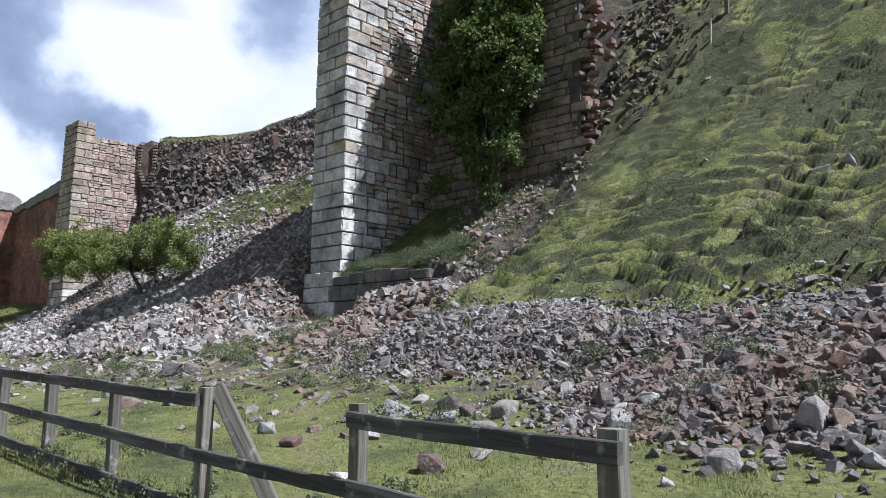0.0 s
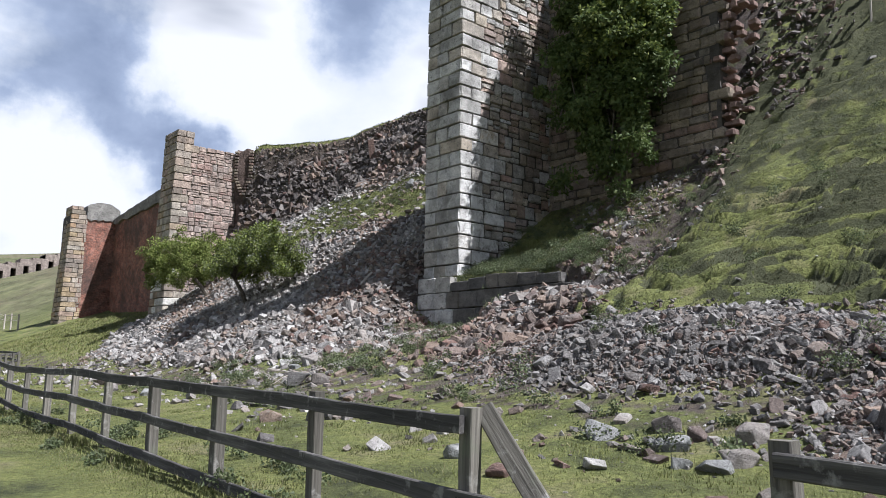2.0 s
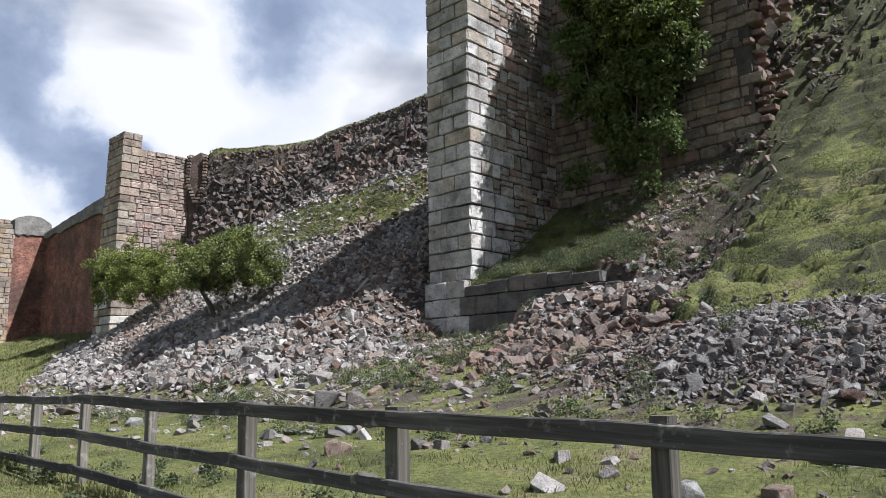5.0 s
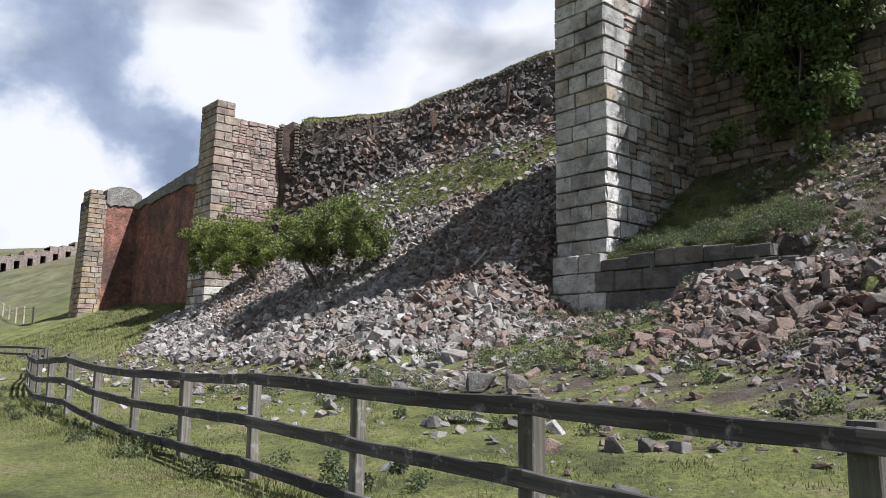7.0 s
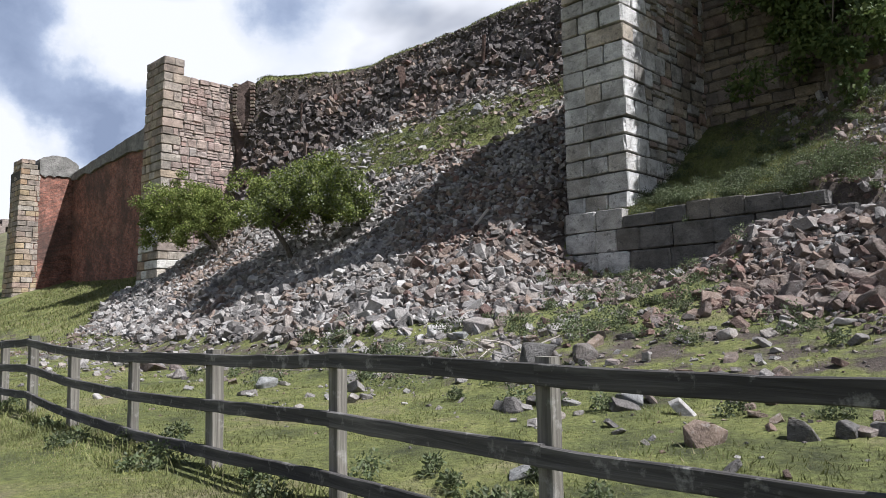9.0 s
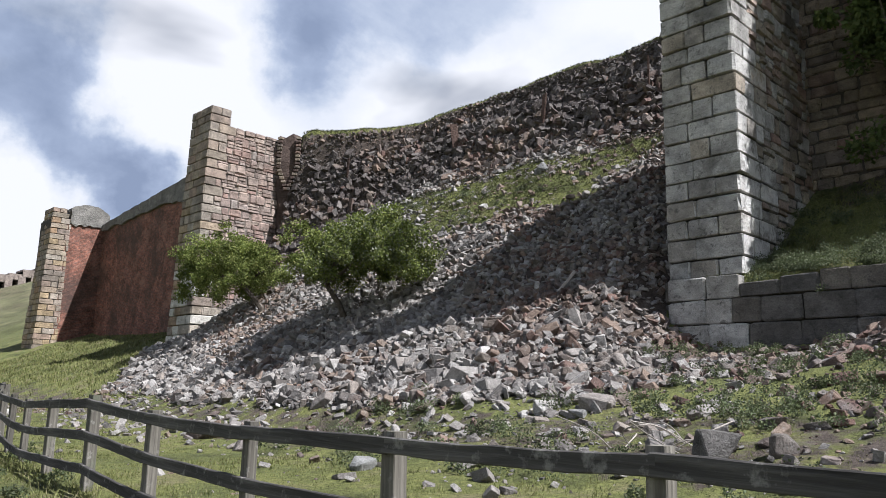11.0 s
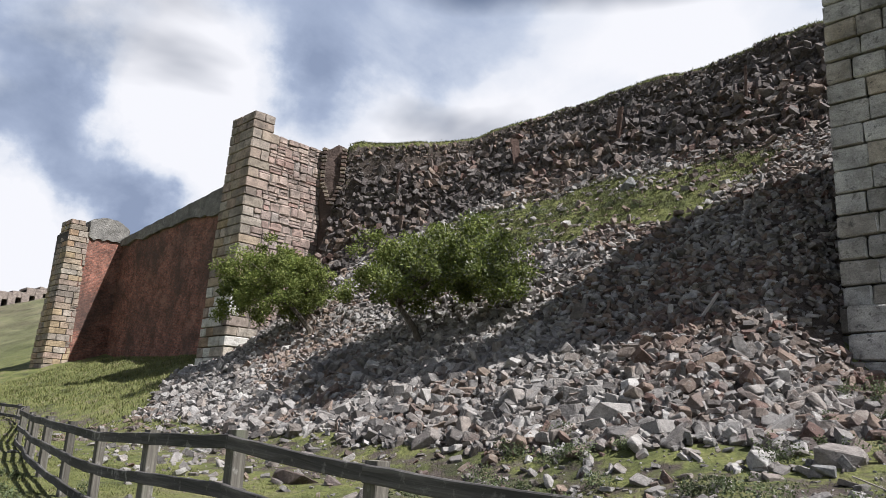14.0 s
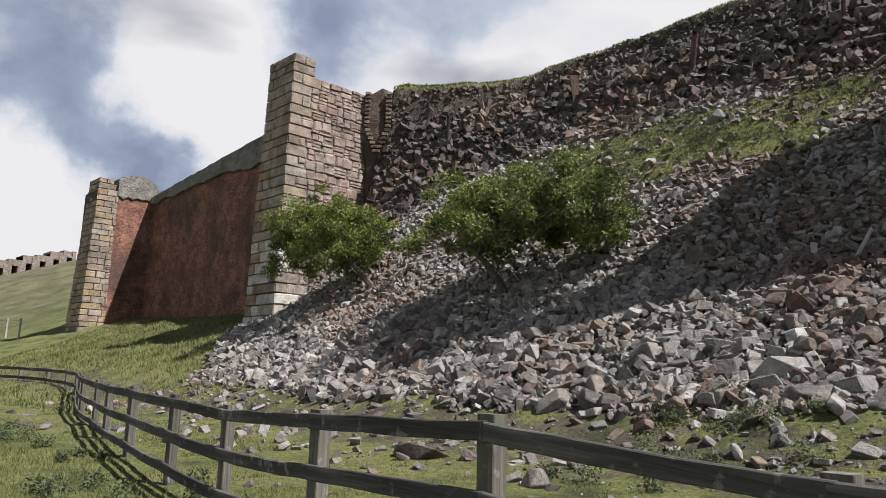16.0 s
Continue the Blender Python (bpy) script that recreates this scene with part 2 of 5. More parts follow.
def ground_material():
    m, t, b = material("turf_and_soil", 0.95)
    pos = position(t)
    grass = ramp(t, noise_node(t, pos, 0.9, 6.0, 0.6), (0.30, (0.045, 0.05, 0.022)), (0.43, (0.10, 0.112, 0.038)), (0.55, (0.145, 0.155, 0.05)), (0.70, (0.165, 0.145, 0.083)))
    grass = mix(t, 1.0, grass, ramp(t, noise_node(t, pos, 14.0, 5.0, 0.7), (0.3, 0.45), (0.7, 1.45)), "MULTIPLY")
    soil = ramp(t, noise_node(t, pos, 3.0, 6.0, 0.65), (0.3, (0.04, 0.032, 0.027)), (0.55, (0.085, 0.068, 0.057)), (0.75, (0.14, 0.125, 0.115)))
    soil = mix(t, 1.0, soil, ramp(t, noise_node(t, pos, 30.0, 4.0, 0.7), (0.3, 0.5), (0.7, 1.5)), "MULTIPLY")
    bare = t.nodes.new("ShaderNodeAttribute")
    bare.attribute_name = "bare"
    edge = math_node(t, "ADD", bare.outputs["Fac"], math_node(t, "MULTIPLY", math_node(t, "SUBTRACT", noise_node(t, pos, 2.2, 5.0, 0.65), 0.5), 1.1))
    col = mix(t, ramp(t, edge, (0.42, 0.0), (0.58, 1.0)), grass, soil)
    heath_shade = t.nodes.new("ShaderNodeAttribute")
    heath_shade.attribute_name = "heath_shade"
    dark = math_node(t, "ADD", heath_shade.outputs["Fac"], math_node(t, "MULTIPLY", math_node(t, "SUBTRACT", noise_node(t, pos, 3.5, 5.0, 0.7), 0.5), 1.3))
    # one dark tone for heather and for the shade painted on the risers
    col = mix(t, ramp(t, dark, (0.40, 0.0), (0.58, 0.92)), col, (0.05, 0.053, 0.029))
    # a far moor: heather brown and hazy green in broad drifts
    moor = ramp(t, noise_node(t, pos, 0.035, 7.0, 0.65), (0.35, (0.07, 0.078, 0.034)), (0.5, (0.12, 0.12, 0.062)), (0.62, (0.125, 0.10, 0.072)))
    moor = mix(t, 1.0, moor, ramp(t, noise_node(t, pos, 0.35, 7.0, 0.7), (0.32, 0.5), (0.68, 1.4)), "MULTIPLY")
    far = t.nodes.new("ShaderNodeAttribute")
    far.attribute_name = "moor"
    col = mix(t, far.outputs["Fac"], col, moor)
    t.links.new(col, b.inputs["Base Color"])
    bump(t, b, noise_node(t, pos, 18.0, 6.0, 0.7), 1.0, 0.06)
    return m


GROUND = ground_material()


def leaf_material(name, tones, patch):
    m, t, b = material(name, 0.6)
    col = ramp(t, island_random(t), *[(i / (len(tones) - 1), c) for i, c in enumerate(tones)])
    col = mix(t, 1.0, col, ramp(t, noise_node(t, position(t), patch, 5.0, 0.62), (0.3, 0.5), (0.7, 1.4)), "MULTIPLY")
    t.links.new(col, b.inputs["Base Color"])
    b.inputs["Specular IOR Level"].default_value = 0.2
    add = t.nodes.new("ShaderNodeMixShader")
    thin = t.nodes.new("ShaderNodeBsdfTranslucent")
    t.links.new(col, thin.inputs[0])
    add.inputs[0].default_value = 0.3
    t.links.new(b.outputs[0], add.inputs[1])
    t.links.new(thin.outputs[0], add.inputs[2])
    t.links.new(add.outputs[0], t.nodes["Material Output"].inputs[0])
    return m


GRASS = leaf_material("grass_blades", [(0.09, 0.107, 0.038), (0.155, 0.172, 0.057), (0.198, 0.202, 0.079), (0.12, 0.136, 0.047), (0.245, 0.215, 0.125)], 0.6)
HILL_GRASS = leaf_material("grazed_hill_grass", [(0.062, 0.074, 0.028), (0.105, 0.118, 0.043), (0.14, 0.143, 0.062), (0.085, 0.097, 0.036), (0.165, 0.148, 0.09)], 0.9)
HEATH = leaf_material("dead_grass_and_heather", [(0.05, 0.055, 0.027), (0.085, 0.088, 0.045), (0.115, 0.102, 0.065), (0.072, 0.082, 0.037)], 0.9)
WEED = leaf_material("weed_leaves", [(0.075, 0.10, 0.045), (0.11, 0.135, 0.06), (0.085, 0.105, 0.06), (0.15, 0.16, 0.09)], 1.0)
LEAF = leaf_material("hawthorn_leaves", [(0.07, 0.095, 0.024), (0.14, 0.175, 0.043), (0.20, 0.235, 0.06), (0.10, 0.13, 0.032), (0.25, 0.265, 0.09)], 0.8)
PALE_LEAF = leaf_material("grey_green_leaves", [(0.065, 0.085, 0.03), (0.11, 0.135, 0.055), (0.17, 0.18, 0.10), (0.085, 0.105, 0.04), (0.33, 0.34, 0.27)], 0.8)
DARK_LEAF = leaf_material("dark_ivy_leaves", [(0.05, 0.078, 0.026), (0.085, 0.12, 0.038), (0.068, 0.095, 0.03), (0.14, 0.17, 0.055)], 0.7)


def wood_material(name, tones, along=(1.2, 22.0, 22.0), moss=0.0):
    m, t, b = material(name, 0.85)
    co = t.nodes.new("ShaderNodeTexCoord")
    mp = nd(t, "ShaderNodeMapping", Scale=along)
    t.links.new(co.outputs["Object"], mp.inputs[0])
    grain = noise_node(t, mp.outputs[0], 1.0, 7.0, 0.65, 0.6)
    col = ramp(t, grain, (0.28, tones[0]), (0.5, tones[1]), (0.72, tones[2]))
    pos = position(t)
    col = mix(t, 1.0, col, ramp(t, own_random(t), (0.0, 0.75), (1.0, 1.3)), "MULTIPLY")
    worn = ramp(t, noise_node(t, pos, 7.0, 5.0, 0.65), (0.58, 0.0), (0.68, 0.7))
    col = mix(t, worn, col, (0.27, 0.26, 0.24))
    if moss:
        col = mix(t, ramp(t, noise_node(t, pos, 4.0, 4.0), (0.55, 0.0), (0.7, moss)), col, (0.12, 0.14, 0.09))
    t.links.new(col, b.inputs["Base Color"])
    bump(t, b, grain, 0.8, 0.015)
    return m


RAIL_WOOD = wood_material("tarred_weathered_wood", [(0.022, 0.021, 0.02), (0.062, 0.058, 0.055), (0.135, 0.128, 0.12)])
POST_WOOD = wood_material("weathered_post_wood", [(0.05, 0.046, 0.04), (0.115, 0.106, 0.09), (0.21, 0.197, 0.17)], (1.2, 22.0, 22.0), 0.4)
PALE_WOOD = wood_material("bleached_dead_wood", [(0.20, 0.175, 0.15), (0.30, 0.27, 0.24), (0.42, 0.39, 0.35)])
RUSTY = stone_material("rusty_iron", [(0.095, 0.058, 0.046), (0.12, 0.078, 0.062), (0.07, 0.048, 0.042)], (0.06, 0.04, 0.035), 0.6, False)
BARK = wood_material("brown_bark", [(0.04, 0.033, 0.027), (0.085, 0.07, 0.055), (0.14, 0.12, 0.10)], (18.0, 18.0, 2.5))


def brick_material():
    m, t, b = material("weathered_red_brick", 0.9)
    co = t.nodes.new("ShaderNodeTexCoord")
    sep = t.nodes.new("ShaderNodeSeparateXYZ")
    t.links.new(co.outputs["Object"], sep.inputs[0])
    flat = t.nodes.new("ShaderNodeCombineXYZ")
    t.links.new(math_node(t, "ADD", sep.outputs[0], sep.outputs[1]), flat.inputs[0])
    t.links.new(sep.outputs[2], flat.inputs[1])
    br = nd(t, "ShaderNodeTexBrick", Scale=1.0, Color1=(0.27, 0.115, 0.08, 1), Color2=(0.15, 0.072, 0.054, 1), Mortar=(0.16, 0.12, 0.10, 1))
    br.inputs["Mortar Size"].default_value = 0.008
    br.inputs["Brick Width"].default_value = 0.235
    br.inputs["Row Height"].default_value = 0.085
    t.links.new(flat.outputs[0], br.inputs["Vector"])
    pos = position(t)
    col = mix(t, 1.0, mix(t, 1.0, br.outputs["Color"], ramp(t, noise_node(t, pos, 9.0, 4.0, 0.7), (0.3, 0.5), (0.7, 1.5)), "MULTIPLY"), ramp(t, noise_node(t, pos, 1.6, 7.0, 0.65), (0.3, 0.5), (0.7, 1.4)), "MULTIPLY")
    streak = nd(t, "ShaderNodeMapping", Scale=(0.55, 0.55, 0.42))
    t.links.new(pos, streak.inputs[0])
    col = mix(t, ramp(t, noise_node(t, streak.outputs[0], 1.0, 6.0, 0.6), (0.45, 0.0), (0.66, 0.8)), col, (0.062, 0.046, 0.040))
    col = mix(t, ramp(t, noise_node(t, pos, 0.7, 5.0, 0.6), (0.56, 0.0), (0.68, 0.4)), col, (0.33, 0.19, 0.14))
    t.links.new(col, b.inputs["Base Color"])
    bump(t, b, math_node(t, "SUBTRACT", noise_node(t, pos, 11.0, 5.0), math_node(t, "MULTIPLY", br.outputs["Fac"], 0.5)), 0.8, 0.03)
    return m


BRICK = brick_material()
CONCRETE = stone_material("lichened_concrete", [(0.20, 0.19, 0.175), (0.25, 0.24, 0.22)], (0.08, 0.075, 0.07), 0.6, False, 14.0, 0.05)


# ---- building helpers ----
def thing(name, label, category, at=(0, 0, 0), group="", kind=""):
    ob = new(name)
    ob.location = at
    ob.empty_display_size = 0.2
    return tagged(ob, label, category, group, kind)


def part(name, bm, mat, parent, label=""):
    me = bpy.data.meshes.new(name)
    bm.to_mesh(me)
    bm.free()
    me.materials.append(mat)
    return piece(name, me, parent, Matrix(), label)


def piece(name, me, parent, m, label=""):
    ob = new(name, me)
    ob.parent = parent
    ob.matrix_basis = m if parent is None else parent.matrix_basis.inverted() @ m
    return tagged(ob, label)


def fast_mesh(name, verts, faces, mat):
    """A mesh from an array of points and an array of triangles."""
    me = bpy.data.meshes.new(name)
    nf, k = faces.shape
    me.vertices.add(len(verts))
    me.vertices.foreach_set("co", np.ascontiguousarray(verts, dtype=np.float32).ravel())
    me.loops.add(nf * k)
    me.loops.foreach_set("vertex_index", np.ascontiguousarray(faces, dtype=np.int32).ravel())
    me.polygons.add(nf)
    me.polygons.foreach_set("loop_start", np.arange(0, nf * k, k, dtype=np.int32))
    me.polygons.foreach_set("use_smooth", np.zeros(nf, dtype=bool))
    me.update(calc_edges=True)
    me.materials.append(mat)
    return me


rng = np.random.default_rng(7)


def smooth(v, a, b):
    u = np.clip((np.asarray(v, float) - a) / (b - a), 0, 1)
    return u * u * (3 - 2 * u)


def lattice(seed, n=64):
    return np.random.default_rng(seed).random((n, n))


LATTICES = [lattice(s) for s in range(8)]


def wave(x, y, size, seed=0):
    """Smooth value noise from 0 to 1 with cells of that size."""
    u, v = np.asarray(x, float) / size, np.asarray(y, float) / size
    i, j = np.floor(u).astype(int), np.floor(v).astype(int)
    a, b = u - i, v - j
    a, b = a * a * (3 - 2 * a), b * b * (3 - 2 * b)
    g = LATTICES[seed % 8]
    at = lambda p, q: g[p % 64, q % 64]
    return (at(i, j) * (1 - a) + at(i + 1, j) * a) * (1 - b) + (at(i, j + 1) * (1 - a) + at(i + 1, j + 1) * a) * b


def rough_wave(x, y, size, seed=0):
    return 0.5 * wave(x, y, size, seed) + 0.3 * wave(x, y, size / 2.1, seed + 1) + 0.2 * wave(x, y, size / 4.3, seed + 2)


# ---- the lie of the land ----
KNOTS = [-400, -60, -7, 1.5, 4, 7, 9, 11, 14.4, 17, 18.7, 20.5, 22.4, 25, 33, 60, 300]
LAND = [
    (-1000, [-60, -14, -0.3, 0.65, 0.75, 1.3, 1.8, 2.5, 3.7, 4.8, 5.5, 6.3, 7.2, 8.4, 12, 22, 75]),
    (-70, [-60, -14, -0.3, 0.65, 0.75, 1.3, 1.8, 2.5, 3.7, 4.8, 5.5, 6.3, 7.2, 8.4, 12, 22, 75]),
    (-60, [-60, -14, -0.3, 0.6, 0.7, 1.1, 1.5, 2.1, 3.4, 4.3, 4.7, 11.0, 12.5, 13.2, 15, 21, 60]),
    (-46, [-60, -14, -0.3, 0.55, 0.65, 0.95, 1.2, 1.9, 3.1, 4.2, 4.7, 11.5, 13.0, 14.0, 16, 21, 60]),
    (-39, [-60, -14, -0.3, 0.5, 0.58, 0.75, 0.8, 1.7, 3.9, 6.3, 7.8, 9.2, 10.7, 12.8, 16.6, 21, 60]),
    (-22, [-60, -14, -0.3, 0.34, 0.42, 0.56, 0.75, 1.75, 4.1, 6.3, 7.8, 9.2, 10.7, 12.8, 16.8, 22, 60]),
    (-19.6, [-60, -14, -0.3, 0.3, 0.38, 0.58, 1.0, 1.5, 2.3, 4.2, 6.0, 8.5, 12.6, 16.0, 22.5, 23, 60]),
    (-14.5, [-60, -14, -0.3, 0.26, 0.33, 0.6, 1.1, 1.65, 2.5, 4.6, 6.5, 9.0, 13.2, 17.0, 23.5, 25, 60]),
    (-10.5, [-60, -14, -0.3, 0.24, 0.3, 0.62, 1.2, 2.1, 4.2, 6.1, 7.6, 9.4, 12.4, 16.0, 23, 26, 60]),
    (20, [-60, -14, -0.3, 0.22, 0.26, 0.62, 1.25, 2.5, 4.55, 6.3, 7.9, 9.7, 11.5, 15, 21, 26, 60]),
]


def bench(x, y):
    """How far a place lies on the shelf that the plinth wall holds up."""
    return smooth(x, -20.4, -20.1) * (1 - smooth(x, -14.6, -12.6)) * smooth(y, 14.93, 15.02)


def heap(x, y):
    """Gravel heaps tipped on the slope, by the fence's open end."""
    one = np.exp(-(((x + 8.6) / 3.0) ** 2 + ((y - 10.0) / 1.15) ** 2) ** 1.5)
    two = np.exp(-(((x + 2.2) / 2.6) ** 2 + ((y - 9.2) / 2.0) ** 2) ** 1.5)
    return one, two


RIM_X = [-42.6, -41.8, -40.7, -39.1, -37.6, -36.0, -28.0, -20.0]
RIM_Y = [19.2, 20.0, 20.9, 22.6, 23.8, 24.8, 25.0, 24.6]
RIM_Z = [13.7, 13.8, 13.9, 14.1, 14.5, 15.1, 15.2, 15.3]


def rim(x):
    """Where the turf edge above the collapsed bay runs, and how high."""
    return np.interp(x, RIM_X, RIM_Y) + 0.5 * (wave(x, 0 * np.asarray(x, float) + 9.0, 1.6, 3) - 0.5), np.interp(x, RIM_X, RIM_Z)


def height(x, y, fine=True):
    x, y = np.asarray(x, float), np.asarray(y, float)
    z = np.zeros(np.broadcast(x, y).shape)
    x, y = np.broadcast_to(x, z.shape), np.broadcast_to(y, z.shape)
    for (x0, p0), (x1, p1) in zip(LAND, LAND[1:]):
        m = (x >= x0) & (x < x1)
        if m.any():
            f = smooth(x[m], x0, x1)
            z[m] = np.interp(y[m], KNOTS, p0) * (1 - f) + np.interp(y[m], KNOTS, p1) * f
    # the torn edge above the collapsed bay
    ry, rz = rim(x)
    inside = smooth(x, -42.8, -42.1) * (1 - smooth(x, -20.6, -19.4))
    back = rz + np.clip(y - ry, 0, 14) * 0.13 + 0.06 * np.clip(y - ry - 14, 0, 400)
    u = np.clip((y - (ry - 2.3)) / 2.3, 0, 1)
    cliff = z + (back - z) * (0.55 * u + 0.45 * smooth(u, 0.78, 1.0))
    z = z + inside * (np.where(y > ry, back, cliff) - z)
    shelf = 3.9 + (y - 14.9) * 0.42 + np.clip(y - 17.0, 0, 3) * 0.40 + np.clip(x + 18.0, 0, 9) * 0.16 * smooth(y, 15.0, 17.0)
    k = bench(x, y) * (y < 19.6)
    z = np.where(k > 0, z * (1 - k) + np.maximum(shelf, z * 0) * k, z)
    one, two = heap(x, y)
    z = z + 0.45 * one + 0.35 * two + 0.75 * spoil(x, y) * smooth(y, 11.2, 13.6)
    # a moor beyond
    d = np.maximum(-x, 60.0)
    k = np.clip(y / (np.minimum(d, 600) - 8), -0.2, 0.6)
    slope = 0.1176 + 0.13 * (k - 0.18)
    foot = 14 + 0.3 * (np.clip(142 * k, -10, 60) - 25.8)
    ridge = 1.45 + slope * (np.minimum(d, 600) - 8)
    ridge = np.where(d < 150, foot + (d - 150) * 0.06, ridge - (1.45 + slope * 142 - foot) * (1 - smooth(d, 150, 350)))
    z = z + smooth(d, 75, 140) * (ridge - z) * (x < 0) + smooth(y, 60, 500) * 10 * (x > -75)
    if fine:
        near = smooth(-np.abs(y - 9), -60, -20)
        slope = smooth(y, 9.5, 12.5)
        z = z + near * (0.10 + 0.35 * slope) * (rough_wave(x, y, 2.6, 0) - 0.5) * smooth(y, 2.2, 6)
        z = z + near * 0.05 * (rough_wave(x, y, 0.8, 3) - 0.5) + near * 0.07 * slope * (rough_wave(x, y, 0.34, 6) - 0.5)
        # sheep tracks: little treads along the slope
        turf = slope * smooth(x, -15, -11.5) * (1 - smooth(y, 26, 32))
        turf = np.maximum(turf, smooth(y, 17.3, 18.4) * (1 - smooth(y, 21, 22.2)) * smooth(x, -38, -34) * (1 - smooth(x, -26, -23)) * 0.7)
        step, deep = tread(x, y, z)
        z = z + turf * TREAD * deep * (smooth(step, 0.74, 1.0) - step)
        # slumped face
        rag = smooth(y, ry - 2.6, ry - 1.8) * (1 - smooth(y, ry - 0.5, ry)) * inside
        z = z + rag * 1.1 * (rough_wave(x, y, 1.5, 1) - 0.5)
    return z


TREAD = 0.34


def tread(x, y, z):
    """How far up its tread a place on the slope lies, and how deep the treads are cut there."""
    line = (z + 0.06 * x + 1.1 * rough_wave(x, y, 3.4, 2) + 0.5 * wave(x, y, 1.0, 5) + 0.25 * wave(x, y, 0.4, 1)) / TREAD
    return line - np.floor(line), np.clip(2.8 * wave(x, y, 1.3, 4) - 0.2, 0.35, 1.25)


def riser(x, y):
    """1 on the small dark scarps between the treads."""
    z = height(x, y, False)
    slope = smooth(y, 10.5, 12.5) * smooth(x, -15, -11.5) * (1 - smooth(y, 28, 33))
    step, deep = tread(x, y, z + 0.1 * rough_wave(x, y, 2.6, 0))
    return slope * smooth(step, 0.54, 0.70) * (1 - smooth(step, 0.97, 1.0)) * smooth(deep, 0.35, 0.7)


def scree(x, y):
    """1 where the ground lies under fallen stone of the collapsed bay."""
    toe = 9.9 + 1.3 * (rough_wave(x, 0 * y + 3.0, 3.0, 6) - 0.5) + 0.7 * smooth(x, -23, -20.5) + 0.05 * np.maximum(-x - 34, 0)
    left = -38.6 - 1.2 * (y - 9.9)
    right = -19.9 + 1.2 * smooth(y, 11.0, 12.0) * (1 - smooth(y, 14.6, 14.9))
    a = smooth(y, toe, toe + 0.5) * (1 - smooth(x, right - 0.5, right + 0.4)) * smooth(x, left - 0.4, left + 0.6)
    a = a * (1 - smooth(y, 14.2, 15.0) * smooth(x, -20.75, -20.6))
    return a * (1 - smooth(y, rim(x)[0] - 0.12, rim(x)[0])) * np.where(y < 15.2, 1.0, smooth(x, -42.6, -42.2))


def turf_patch(x, y):
    """The green tongue high on the collapsed bay."""
    w = 2.0 * (rough_wave(x, y, 2.5, 4) - 0.5)
    return smooth(y + w, 16.9, 17.9) * (1 - smooth(y + w * 0.6, 21.2, 22.3)) * smooth(x + w, -39, -36) * (1 - smooth(x + w - 0.5 * (y - 19), -25.4, -23.4))


def spoil(x, y):
    """Rust-red stones spilled from the end of the plinth."""
    c = -14.9 + 0.5 * (14.6 - y)
    return np.exp(-(((x - c) / 1.8) ** 4)) * smooth(y, 9.8, 10.8) * (1 - smooth(y, 14.3, 14.75))


def bare(x, y):
    one, two = heap(x, y)
    b = np.maximum.reduce([scree(x, y) * (1 - 0.75 * turf_patch(x, y)), np.clip(one * 1.5, 0, 1), np.clip(two * 1.5, 0, 1), spoil(x, y) * 0.8])
    trod = 0.62 * np.exp(-(((y - 0.7) / 0.45) ** 2)) * smooth(rough_wave(x, y, 1.4, 1), 0.5, 0.68) + 0.50 * smooth(y, 5.8, 8.2) * (1 - smooth(y, 9.5, 11))
    slip = 0.72 * smooth(x + 0.3 * (y - 15), -16.2, -14.6) * (1 - smooth(x, -12.2, -11.2)) * smooth(y, 12, 13.5) * (1 - smooth(y, 17.5, 19.2))
    under = smooth(y, 17.5, 18.5) * smooth(x, -19, -18) * (1 - smooth(x, -13, -11.5)) * 0.6
    return np.clip(np.maximum.reduce([b, trod, under, slip]), 0, 1)


def heath_and_shade(x, y):
    """Dark dead grass and heather, with the risers' shade painted in, on the scarps, thicker up the slope."""
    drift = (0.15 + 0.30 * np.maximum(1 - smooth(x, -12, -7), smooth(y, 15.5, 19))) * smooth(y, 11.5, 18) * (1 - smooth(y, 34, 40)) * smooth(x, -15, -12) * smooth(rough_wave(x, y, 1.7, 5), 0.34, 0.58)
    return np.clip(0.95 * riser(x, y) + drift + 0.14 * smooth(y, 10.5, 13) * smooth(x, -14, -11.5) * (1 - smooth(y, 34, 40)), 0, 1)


def axis(*runs):
    vals = [np.arange(a, b, s) for a, b, s in runs]
    return np.unique(np.concatenate(vals).round(3))


